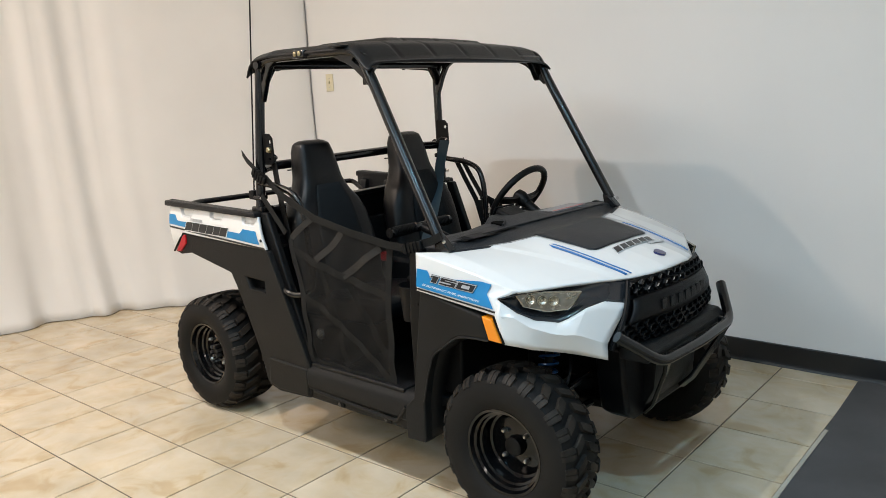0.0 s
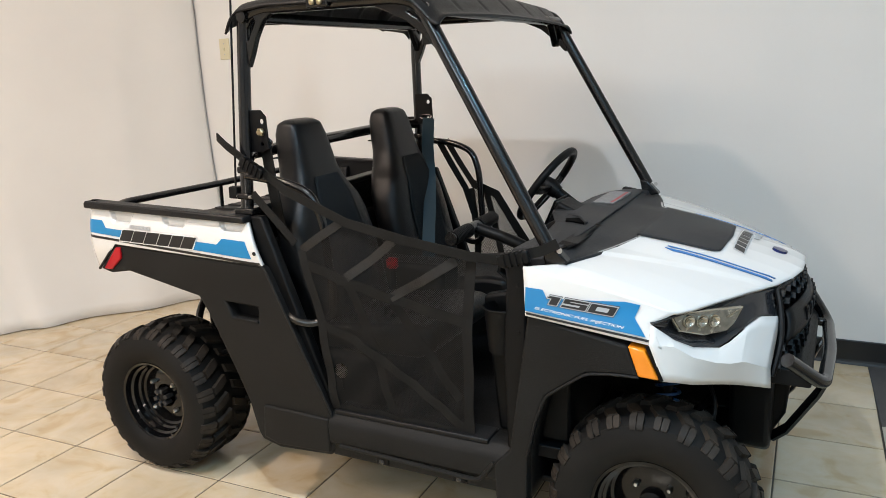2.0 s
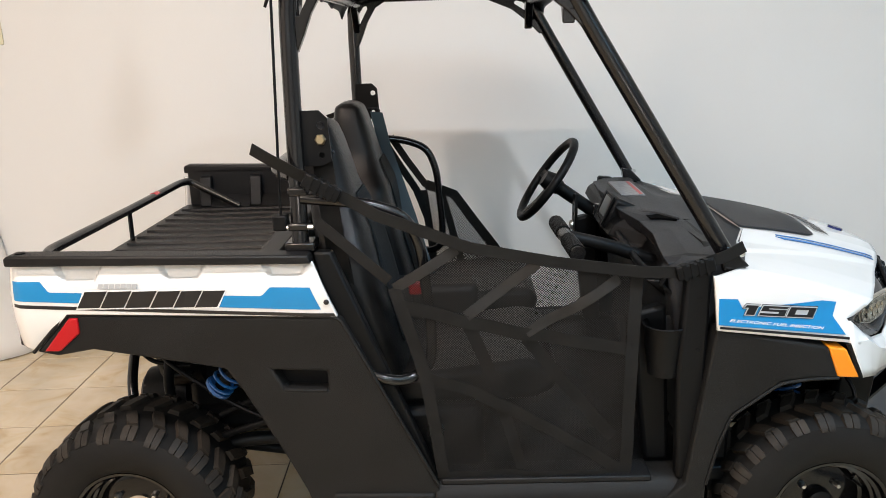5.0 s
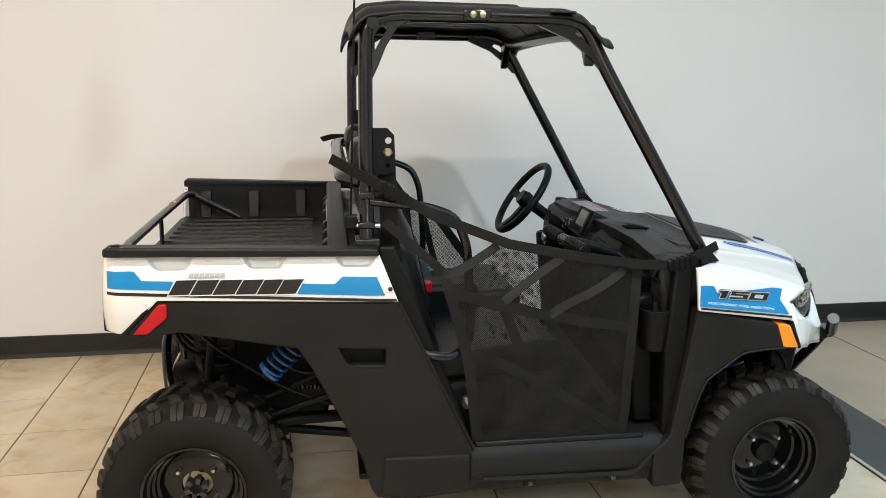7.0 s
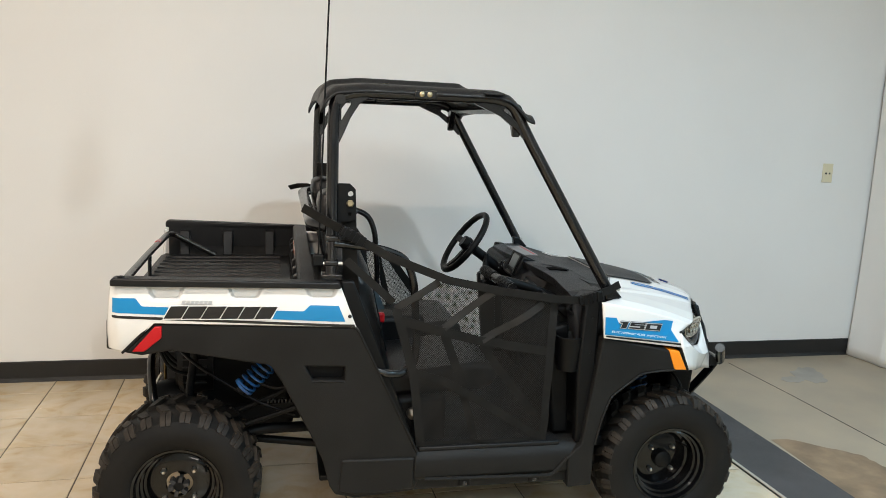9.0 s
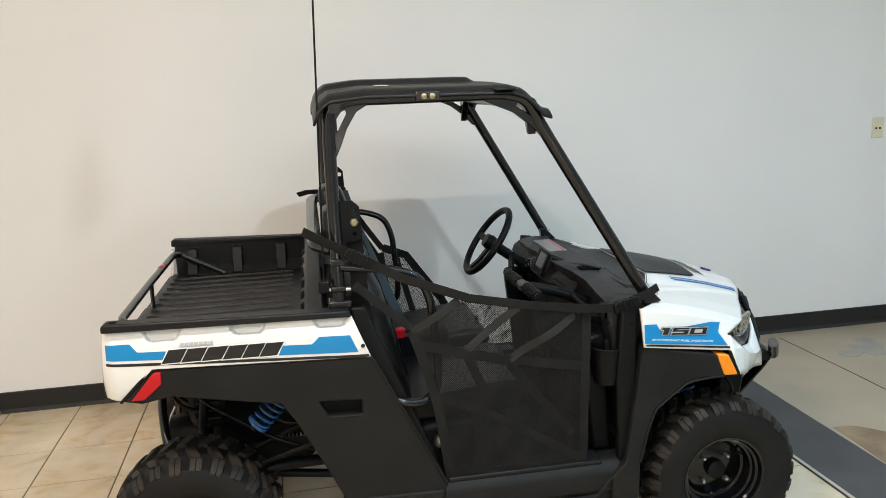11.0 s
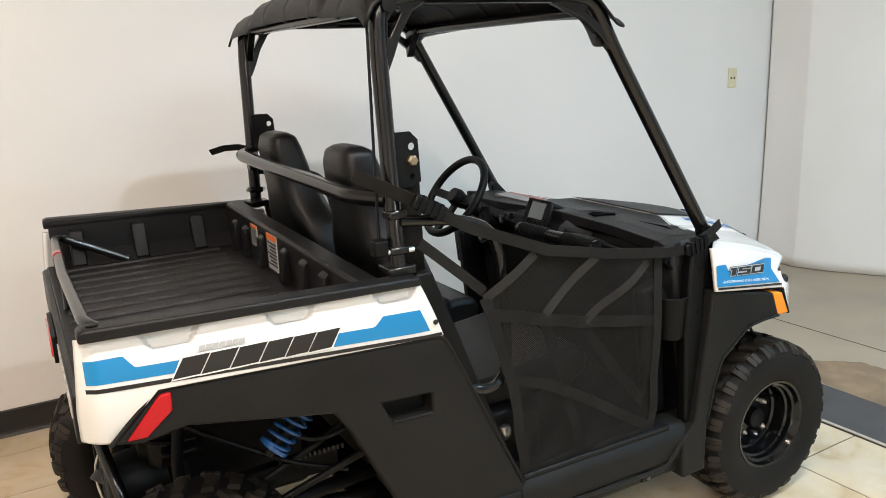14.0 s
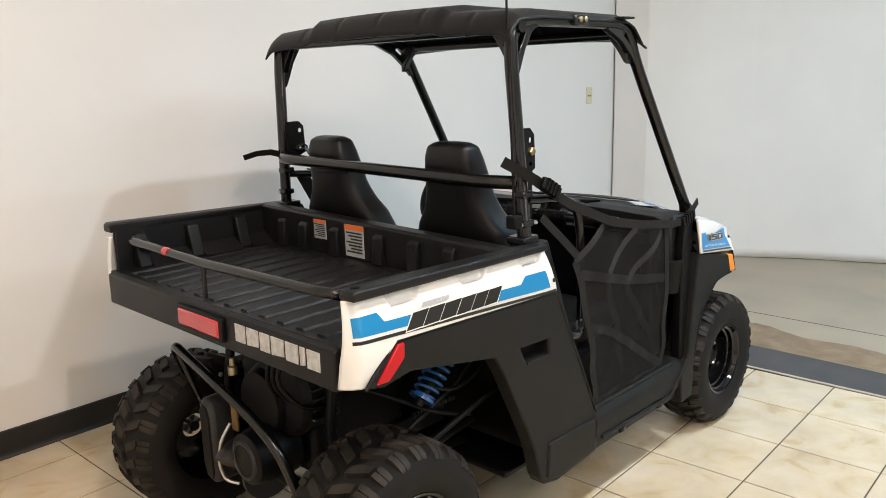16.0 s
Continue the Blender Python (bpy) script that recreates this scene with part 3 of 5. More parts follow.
# decals follow the panel
def bed_decal(name, x0, x1, z_low, z_high, mat, label="", lift=0.0012, n=40, notch=None):
    """A strip of the side panel between two heights, which may vary along x."""
    lo = z_low if callable(z_low) else (lambda x: z_low)
    hi = z_high if callable(z_high) else (lambda x: z_high)

    def f(u, v):
        x = lerp(x0, x1, u)
        z = lerp(lo(x), hi(x), v)
        slant = 0.42 * (0.832 - z) if x1 < -0.3 and x > -0.5 and u > 0.98 else 0.0
        x += slant
        y = -0.574 - 0.016 * math.sin(math.pi * min(1, max(0, (z - 0.70) / 0.2))) + 0.030 * max(0.0, (-0.985 - x) / 0.045) ** 2
        return Vector((x, y - lift, z))

    for bm in (sheet(f, n, 4), flip(sheet(f, n, 4))):
        part(name, bm, mat, car, label)


base_line = lambda x: 0.817 - 0.040 * (x + 1.012) / 0.685
blue_top = lambda x: along([(-1.012, 0.863), (-0.944, 0.862), (-0.926, 0.838), (-0.459, 0.817), (-0.439, 0.836), (-0.352, 0.833)], x)
bed_decal("blue_decal", -1.009, -0.352, lambda x: base_line(x) + 0.004, blue_top, BLUE, "bright blue stripe decal", n=120)
bed_decal("black_pinstripe", -1.011, -0.328, lambda x: base_line(x) - 0.012, lambda x: base_line(x) - 0.004, INK, "thin black pinstripe")


def slanted(x, z, w, h, lean, inset=0.0):
    return [(x + inset, z + inset), (x + w - inset, z + inset), (x + w + lean - inset, z + h - inset), (x + lean + inset, z + h - inset)]


def word_bars(x0, x1, z0, slope, h, widths, y, lean, flipped):
    """A row of slanted plain bars, black with a pale rim, in place of a word mark."""
    unit = (x1 - x0) / sum(widths)
    x = x0
    for width in widths:
        w = width * unit
        z = z0 + slope * (x - x0)
        rim = slanted(x, z, w * 0.95, h, lean, -0.0032)
        bar = slanted(x, z, w * 0.95, h, lean)
        for nm, bm, mt in (("rim", prism(rim, y, y - 0.0008), PAPER), ("fill", prism(bar, y, y - 0.0016), INK)):
            part("bar_" + nm, flip(bm) if flipped else bm, mt, word, smooth=False)
        x += w


for flipped in (False, True):
    word = new("word_mark")
    word.parent = car
    word["label"] = "row of slanted black bars with pale rims"
    word_bars(-0.866, -0.555, 0.801, -0.020, 0.037, (1.0, 1.05, 1.08, 1.0, 0.92, 0.98), -0.591, 0.022, flipped)
    for k in range(7):
        x = -0.815 + 0.0125 * k
        bm = prism(slanted(x, 0.8440 - 0.02 * (x + 0.815), 0.0108, 0.0110, 0.003), -0.5905, -0.5915)
        part("small_bar", flip(bm) if flipped else bm, SILVER, word, smooth=False)

# -- grey quarter panels, sills and front fenders --
quarter = [(-0.98, 0.697), (-0.893, 0.784), (-0.297, 0.761), (-0.289, 0.757), (-0.100, 0.352), (-0.085, 0.325), (-0.085, 0.235), (-0.10, 0.205), (-0.29, 0.192), (-0.355, 0.207), (-0.372, 0.235),
           (-0.397, 0.329), (-0.437, 0.418), (-0.523, 0.590), (-0.558, 0.645), (-0.665, 0.665), (-0.849, 0.700), (-0.931, 0.687)]
pocket = [(-0.452, 0.640), (-0.330, 0.634), (-0.331, 0.588), (-0.428, 0.592)]
both("quarter_panel", prism(quarter, -0.585, -0.535, [pocket]), GREY, car, "dark grey textured rear quarter panel with a hand pocket", bevel=0.007, segments=3, smooth=False)
both("pocket_tray", prism([(-0.455, 0.643), (-0.327, 0.637), (-0.328, 0.585), (-0.431, 0.589)], -0.545, -0.535), BLACK, car)
both("pocket_lip", tube([(-0.428, -0.584, 0.591), (-0.333, -0.584, 0.588)], 0.004, 0, 8), GREY, car)
both("panel_step", prism([(-0.335, 0.327), (-0.10, 0.322), (-0.10, 0.215), (-0.29, 0.205), (-0.345, 0.222)], -0.592, -0.56), GREY, car, "raised lower panel", bevel=0.006)
both("red_reflector", prism([(-0.957, 0.701), (-0.922, 0.700), (-0.873, 0.741), (-0.872, 0.777), (-0.892, 0.776)], -0.591, -0.56), RED, car, "bright red side reflector", bevel=0.003)
both("panel_edge", tube([(-0.985, -0.584, 0.697), (-0.896, -0.584, 0.787), (-0.296, -0.584, 0.763), (-0.09, -0.584, 0.338)], 0.0045, 0.02, 6), GREY, car)
sill = [(-0.52, 0.345), (-0.562, 0.345), (-0.574, 0.338), (-0.588, 0.322), (-0.595, 0.306), (-0.590, 0.250), (-0.580, 0.240), (-0.577, 0.207), (-0.556, 0.195), (-0.50, 0.197), (-0.50, 0.345)]
both("sill", prism(sill, -0.10, 0.505, axis="x"), GREY, car, "dark grey moulded side sill", bevel=0.005)
both("sill_bead", tube([(-0.063, -0.590, 0.246), (0.376, -0.590, 0.234), (0.425, -0.597, 0.300)], 0.0065, 0.02, 8), GREY, car)
both("sill_step", box(-0.085, 0.40, -0.578, -0.50, 0.336, 0.351), BEDBLACK, car, bevel=0.004)
for x in (-0.187, 0.073, 0.315):
    both("sill_clip", box(x - 0.020, x + 0.020, -0.586, -0.57, 0.211, 0.236), BLACK, car, bevel=0.004)
    both("sill_bolt", bolt(x, -0.585, 0.222, 0.008, 0.004), SMOKE, car)
fender = [(0.522, 0.716), (0.764, 0.668), (0.792, 0.596), (0.735, 0.596), (0.669, 0.588), (0.615, 0.548), (0.566, 0.512), (0.54, 0.439), (0.518, 0.341), (0.515, 0.195), (0.43, 0.190), (0.425, 0.300), (0.470, 0.345)]
both("front_fender", prism(fender, -0.602, -0.55), GREY, car, "dark grey textured front fender", bevel=0.006, smooth=False)
both("fender_edge", tube([(0.792, -0.601, 0.596), (0.735, -0.601, 0.595), (0.669, -0.601, 0.587), (0.615, -0.601, 0.547), (0.566, -0.601, 0.511), (0.54, -0.601, 0.438), (0.517, -0.601, 0.34)], 0.004, 0.02, 6), GREY, car)
liner = [(0.845, 0.586), (0.735, 0.592), (0.669, 0.585), (0.615, 0.545), (0.566, 0.508), (0.540, 0.435), (0.520, 0.341), (0.515, 0.20)]
both("wheel_arch_liner", sheet(lambda u, v: Vector((*[(p := curve3([(a, 0, b) for a, b in liner], u))[0]], lerp(-0.57, -0.28, v), p[2])), 28, 2), BLACK, car, solid=0.006, out=(0.3, 0, -1))
both("amber_reflector", prism([(0.765, 0.668), (0.804, 0.662), (0.838, 0.594), (0.790, 0.596)], -0.6, -0.55), AMBER, car, "amber side marker reflector", bevel=0.004)
both("marker_frame", tube([(0.809, -0.594, 0.672), (0.844, -0.592, 0.592)], 0.005, 0, 6), BLACK, car)

# -- hood and front body --
LEAD = [(1.108, 0.0, 0.752), (1.106, -0.08, 0.751), (1.086, -0.15, 0.746), (1.054, -0.215, 0.741), (1.00, -0.31, 0.745), (0.945, -0.42, 0.747), (0.890, -0.520, 0.746), (0.866, -0.547, 0.744)]
REAR = [(0.694, 0.0, 0.839), (0.694, -0.08, 0.839), (0.695, -0.15, 0.839), (0.697, -0.218, 0.837), (0.656, -0.305, 0.827), (0.628, -0.42, 0.830), (0.588, -0.535, 0.834), (0.512, -0.600, 0.836)]


def hood(u, v, lift=0.0):
    """u from the middle to the side, v from the windscreen line to the nose."""
    p = curve3(REAR, u).lerp(curve3(LEAD, u), v)
    crest = lerp(0.395, 0.255, max(0.0, v))
    raised = 0.005 * min(1.0, max(0.0, (crest - abs(p.y)) / 0.012)) * min(1.0, (1 - v) / 0.08)
    p.z += math.sin(math.pi * max(0.0, v)) * lerp(0.013, 0.007, u) + raised
    p.y -= 0.008 * math.sin(math.pi * max(0.0, v)) * u ** 6
    return p + Vector((0, 0, lift))


hood_bm = sheet(lambda u, v: hood(abs(2 * u - 1), v) * Vector((1, -1 if u > 0.5 else 1, 1)), 196, 40)
part("hood", hood_bm, WHITE, car, "glossy white hood with raised middle", solid=0.008, out=(0, 0, 1))


def hood_at(x, y):
    """A place on the hood from its plan position, with how far along the hood it lies."""
    u, v = 0.5, 0.5
    for _ in range(30):
        p = hood(u, v)
        u = min(1.0, max(0.0, u + (abs(y) + p.y) * 0.8))
        v += (x - p.x) * 1.8
    return hood(u, v).z


def hood_patch(name, outline, mat, label="", lift=0.003):
    """A thin sheet on the hood: f(s, t) gives its plan position."""
    def f(s, t):
        x, y = outline(s, t)
        return Vector((x, y, hood_at(x, y) + lift))

    return part(name, sheet(f, 20, 16), mat, car, label, solid=0.0012, out=(0, 0, 1))


def insert_plan(s, t):
    side = 2 * s - 1
    round_off = max(0.0, (abs(side) - 0.86) / 0.14) ** 2 * 0.022
    return lerp(0.693, 0.918 - round_off - 0.012 * abs(side), t), side * lerp(0.213, 0.186, t)


hood_patch("hood_insert", insert_plan, DASH, "dark grey textured hood insert", 0.004)
for s in (-1, 1):
    hood_patch("hood_stripe", lambda a, t: (lerp(0.775 + 0.02 * a, 1.050 - 0.01 * t, t), s * (lerp(0.247, 0.256, a) - 0.022 * t - 0.01 * t ** 4)), STRIPE, "thin blue hood stripe")
    hood_patch("hood_stripe", lambda a, t: (lerp(0.780, 1.046, t), s * (lerp(0.232, 0.237, a) - 0.022 * t - 0.01 * t ** 4)), STRIPE, "thin blue hood stripe")
for k in range(6):
    y0 = -0.134 + 0.0415 * k
    hood_patch("hood_badge_bar", lambda a, t: (lerp(0.930, 0.964, t), y0 + lerp(0.0, 0.0405, a) + 0.020 * (1 - t)), SILVER, "silver and black word mark reduced to bars")
    hood_patch("hood_badge_bar", lambda a, t: (lerp(0.9335, 0.9605, t), y0 + lerp(0.0040, 0.0365, a) + 0.018 * (1 - t)), INK, "", 0.0038)
hood_patch("hood_badge_bar", lambda a, t: (lerp(0.968, 0.984, t), lerp(0.050, 0.150, a)), SILVER, "")
emblem = lathe([(-0.004, 0.021), (0.004, 0.020), (0.006, 0.0)], (0, 0, 0), "z", 24)
emblem.transform(Matrix.Translation((1.041, 0, hood_at(1.041, 0.0) + 0.002)) @ Matrix.Rotation(radians(17), 4, "Y"))
part("round_emblem", emblem, NAVY, car, "small round blue emblem")


def flank(u, v, lift=0.0):
    """White side of the front body below the hood's crease, with a point where the headlamp begins."""
    top = hood(1.0, u)
    mid = Vector((lerp(0.517, 0.812, u), lerp(-0.6075, -0.575, u), lerp(0.777, 0.721, u)))
    low = Vector((lerp(0.521, 0.840, u), lerp(-0.613, -0.588, u), lerp(0.7175, 0.669, u)))
    p = top.lerp(mid, v * 2) if v < 0.5 else mid.lerp(low, v * 2 - 1)
    return p - Vector((0, lift, 0))


both("front_side_panel", sheet(flank, 24, 16), WHITE, car, "white front side panel", solid=0.010, out=(0, 1, 0.1))


def flank_y(x, z):
    """The side panel's y at a place of the side view."""
    u, v = 0.5, 0.5
    for _ in range(45):
        p = flank(u, v)
        u = min(1.0, max(0.0, u + (x - p.x) * 2.2))
        v = min(1.0, max(0.0, v + (p.z - z) * 6.0))
    return flank(u, v).y


def flank_decal(name, outline, mat, label="", lift=0.0030):
    """A flat sticker with an outline in (x, z), pressed onto both side panels."""
    bm = bmesh.new()
    vs = [bm.verts.new((x, 0, z - 0.0437 * (x - 0.524))) for x, z in outline]
    bmesh.ops.triangulate(bm, faces=[bm.faces.new(vs)])
    bmesh.ops.subdivide_edges(bm, edges=bm.edges[:], cuts=11, use_grid_fill=True)
    for q in bm.verts:
        q.co.y = flank_y(q.co.x, q.co.z) - lift
    both(name, bm, mat, car, label)


flank_decal("blue_decal", [(0.521, 0.788), (0.562, 0.786), (0.573, 0.766), (0.738, 0.752), (0.752, 0.777), (0.786, 0.772), (0.772, 0.733), (0.804, 0.7035), (0.521, 0.731)], BLUE, "bright blue side decal")
flank_decal("black_pinstripe", [(0.524, 0.7275), (0.815, 0.6985), (0.820, 0.6925), (0.524, 0.7225)], INK, "black pinstripe")


def press_on(ob, lift):
    """Lays writing onto the side panel's curve."""
    for v in ob.data.vertices:
        side = 1 if v.co.y < 0 else -1
        v.co.y = side * (flank_y(v.co.x, v.co.z) - lift - 0.6 + abs(v.co.y) * -1 + 1.2)


def block(x0, z0, x1, z1):
    return [(x0, z0), (x1, z0), (x1, z1), (x0, z1)]


DIGITS = {"1": [block(0.30, 0, 0.86, 1), [(0.0, 0.72), (0.30, 0.72), (0.30, 1), (0.12, 1)]],
          "5": [block(0, 0, 1, 0.23), block(0.72, 0.23, 1, 0.44), block(0, 0.44, 1, 0.66), block(0, 0.66, 0.27, 0.78), block(0, 0.78, 1, 1)],
          "0": [block(0, 0, 1, 0.25), block(0, 0.25, 0.26, 0.75), block(0.74, 0.25, 1, 0.75), block(0, 0.75, 1, 1)]}


def digit(kind, start, width, grow, flipped):
    """A wide slanted numeral in (x, z) of plain strokes; grow spreads it for its outline."""
    high, lean = 0.0205, 0.010
    strokes = DIGITS[kind] if not grow or kind == "1" else [block(0, 0, 1, 1)]
    bm = bmesh.new()
    for stroke in strokes:
        cu, cv = sum(p[0] for p in stroke) / 4, sum(p[1] for p in stroke) / 4
        pts = []
        for p in stroke:
            u = start + p[0] * width + (grow if p[0] > cu else -grow)
            v = p[1] * high + (grow if p[1] > cv else -grow)
            x = 0.568 + (0.163 - u if flipped else u) + lean * v / high * (-1 if flipped else 1)
            pts.append((x, 0.7510 - 0.119 * (x - 0.583) + v))
        prism(pts, -0.6, -0.6006, bm=bm)
    return bm


for flipped in (False, True):
    mirror = Matrix.Diagonal((-1, -1, 1, 1)) if flipped else Matrix()
    for kind, start, width in (("1", 0.0, 0.034), ("5", 0.040, 0.056), ("0", 0.102, 0.058)):
        for nm, mt, grow, lift, label in (("numeral_edge", INK, 0.0032, 0.0040, ""), ("numeral_outline", SILVER, 0.0022, 0.0050, ""), ("numeral", INK, 0.0, 0.0060, "black numeral of the number 150")):
            bm = digit(kind, start, width, grow, flipped)
            bmesh.ops.triangulate(bm, faces=bm.faces)
            bmesh.ops.subdivide_edges(bm, edges=[e for e in bm.edges if e.calc_length() > 0.004], cuts=2, use_grid_fill=True)
            press_on(part(nm, flip(bm) if flipped else bm, mt, car, label, smooth=False), lift)
    at = (0.543, -0.6, 0.7375) if not flipped else (-0.775, -0.6, 0.7035)
    m = mirror @ Matrix.Translation(at) @ Matrix.Rotation(radians(8.4 if not flipped else -8.4), 4, "Y") @ SIDE
    press_on(writing("caption", "ELECTRONIC FUEL INJECTION", 0.0086, m, PAPER, car, "small white caption", 0.35, 0.0, 1.80, 0.0001), 0.0040)

# cheeks below the headlamps: an upper fold, a front facet and a lower face
CHEEK_TOP = [(0.816, -0.580, 0.719), (0.861, -0.551, 0.680), (0.899, -0.513, 0.654), (0.950, -0.464, 0.643), (0.972, -0.442, 0.655), (1.004, -0.396, 0.680), (1.030, -0.336, 0.690), (1.068, -0.262, 0.673)]
CHEEK_FOLD = [(0.814, -0.597, 0.676), (0.864, -0.572, 0.671), (0.905, -0.546, 0.641), (0.951, -0.503, 0.619), (0.978, -0.477, 0.612), (0.998, -0.456, 0.611), (1.008, -0.444, 0.608), (1.058, -0.371, 0.571)]
CHEEK_LOW = [(0.846, -0.595, 0.592), (0.880, -0.568, 0.583), (0.905, -0.540, 0.572), (0.940, -0.492, 0.560), (0.965, -0.464, 0.553), (0.985, -0.440, 0.546), (1.005, -0.422, 0.540), (1.061, -0.372, 0.522)]


def cheek(u, v):
    a, m, b = curve3(CHEEK_TOP, u), curve3(CHEEK_FOLD, u), curve3(CHEEK_LOW, u)
    return a.lerp(m, v * 2) if v <= 0.5 else m.lerp(b, v * 2 - 1)


both("front_cheek", sheet(cheek, 28, 8), WHITE, car, "white angular cheek panel below the headlamp", solid=0.010, out=(1, 1, 0), sharp=13)


def lamp_face(u, v):
    a = curve3([CHEEK_TOP[0], *[(x - 0.006, y, z - 0.008) for x, y, z in LEAD[6:2:-1]]], u)
    b = curve3(CHEEK_TOP, u) - Vector((0.006, -0.006, 0))
    p = a.lerp(b, v)
    return p - Vector((0.7, -0.7, 0)) * 0.036 * math.sin(math.pi * min(1, u * 1.1 + 0.08)) * max(0.0, math.sin(math.pi * v)) ** 0.6


both("headlamp_bezel", sheet(lamp_face, 28, 12), SMOKE, car, "glossy dark headlamp surround", solid=0.005, out=(1, 1, 0))
LAMP_OUT = Vector((0.7071, -0.7071, 0.0))


def lamp_at(s, z, depth):
    """A place in the lamp's upright plane: s along it, depth outwards."""
    return Vector((0.7071 * s, 0.7071 * s, z)) + LAMP_OUT * (0.984 + depth)


def lamp_plate(outline, d0, d1):
    bm = bmesh.new()
    back, front = [[bm.verts.new(lamp_at(s, z, d)) for s, z in outline] for d in (d0, d1)]
    bm.faces.new(front)
    bm.faces.new(back[::-1])
    for k in range(len(outline)):
        q = (k + 1) % len(outline)
        bm.faces.new((back[k], back[q], front[q], front[k]))
    return bm


lens = [(0.213, 0.738), (0.330, 0.735), (0.420, 0.730), (0.396, 0.692), (0.376, 0.675), (0.312, 0.672), (0.240, 0.692)]
inner = [(0.221, 0.733), (0.330, 0.730), (0.410, 0.726), (0.390, 0.695), (0.373, 0.680), (0.314, 0.677), (0.246, 0.695)]
both("headlamp_lens", lamp_plate(lens, -0.012, 0.0), LENS, car, "clear headlamp with three round reflectors", bevel=0.003, smooth=False)
both("lens_pane", lamp_plate(inner, 0.0, 0.003), LENSBACK, car, smooth=False)
for s, z in ((0.262, 0.716), (0.297, 0.712), (0.331, 0.709)):
    ring = lathe([(-0.002, 0.016), (0.006, 0.0155), (0.006, 0.0135), (0.001, 0.010), (-0.001, 0.004), (0.004, 0.003), (0.004, 0.0)], (0, 0, 0), "x", 18)
    for v in ring.verts:
        v.co = Matrix.Rotation(radians(-45), 4, "Z") @ v.co + lamp_at(s, z, 0.004)
    both("lamp_reflector", ring, LENS, car)
both("lens_rib", lamp_plate([(0.372, 0.712), (0.400, 0.724), (0.396, 0.726), (0.366, 0.714)], 0.0, 0.006), LENS, car, smooth=False)

# grille, lower front and skid plate
def nose(u, v):
    """Black front face, u from one side to the other, v from the hood down."""
    w = 2 * u - 1
    top = Vector((1.094 - 0.040 * w ** 2, 0.238 * w, 0.746 - 0.012 * w ** 2))
    low = Vector((1.122 - 0.062 * w ** 2, 0.350 * w, 0.545))
    p = top.lerp(low, v)
    p.x += 0.016 * math.sin(math.pi * v)
    return p


part("grille_backing", sheet(lambda u, v: nose(u, lerp(0.24, 1.0, v)) - Vector((0.012, 0, 0)), 20, 12), BLACK, car, solid=0.01, out=(1, 0, 0))
part("hood_lip", sheet(lambda u, v: nose(lerp(0.16, 0.72, u), lerp(0.03, 0.24, v)) - Vector((0.030, 0, 0)), 12, 3), WHITE, car, "white inner hood lip seen through the upper cells", solid=0.004, out=(1, 0, 0))
part("grille_frame", tube([nose(0.0, v / 8) for v in range(9)], 0.008, 0, 8), BLACK, car)
part("grille_frame", tube([nose(1.0, v / 8) for v in range(9)], 0.008, 0, 8), BLACK, car)
part("grille_lip", tube([nose(u / 16, 0.02) for u in range(17)], 0.006, 0, 8), BLACK, car)
for row, v in enumerate((0.085, 0.195, 0.70, 0.80, 0.90)):
    n = 11 if row < 2 else 13
    for col in range(n):
        u = (col + 0.5 + 0.5 * (row % 2)) / (n + 0.5)
        c = nose(u, v)
        w = lerp(0.238, 0.350, v) / n
        hexa = [(c.y + 1.08 * w * a, c.z + 0.0125 * b) for a, b in ((-1, 0), (-0.62, -1), (0.62, -1), (1, 0), (0.62, 1), (-0.62, 1))]
        hole = [(c.y + 0.84 * w * a, c.z + 0.0090 * b) for a, b in ((-1, 0), (-0.62, -1), (0.62, -1), (1, 0), (0.62, 1), (-0.62, 1))]
        part("grille_cell", prism(hexa, c.x - 0.006, c.x + 0.005, [hole], axis="x"), BLACK, car, smooth=False)
part("grille_bar", sheet(lambda u, v: nose(lerp(0.03, 0.97, u), lerp(0.26, 0.64, v)) + Vector((0.008 + 0.006 * math.sin(math.pi * v), 0, 0)), 16, 6), BLACK, car, "plain black centre bar of the grille", solid=0.014, out=(1, 0, 0))
for k in range(7):
    u = 0.26 + 0.08 * k
    c = nose(u, 0.46) + Vector((0.014, 0, 0))
    part("raised_block", box(c.x - 0.004, c.x + 0.002, c.y - 0.015, c.y + 0.015, c.z - 0.017, c.z + 0.017), BLACK, car, bevel=0.002)
part("bumper_step", prism([(1.05, 0.550), (1.125, 0.544), (1.150, 0.522), (1.148, 0.500), (1.05, 0.50)], -0.29, 0.29), GREY, car, "sloped black plastic shelf behind the bumper", bevel=0.006)
part("lower_fascia", prism([(-0.280, 0.530), (-0.266, 0.42), (-0.242, 0.300), (-0.19, 0.268), (0.19, 0.268), (0.242, 0.300), (0.266, 0.42), (0.280, 0.530)], 0.955, 1.058, axis="x"), BLACK, car, "black boxy lower front fascia", bevel=0.014, segments=3)
lower = [(1.06, 0.50), (1.10, 0.48), (1.09, 0.36), (1.05, 0.285), (0.92, 0.255), (0.60, 0.240), (0.60, 0.265), (0.95, 0.295)]
part("skid_plate", prism(lower, -0.145, 0.145), BLACK, car, "black lower front skid plate", bevel=0.01)
part("front_frame_box", box(0.62, 0.96, -0.17, 0.17, 0.36, 0.60), BLACK, car, bevel=0.01)
bar = [(1.094, -0.380, 0.602), (1.176, -0.262, 0.506), (1.186, 0.0, 0.503), (1.176, 0.262, 0.506), (1.094, 0.380, 0.602)]
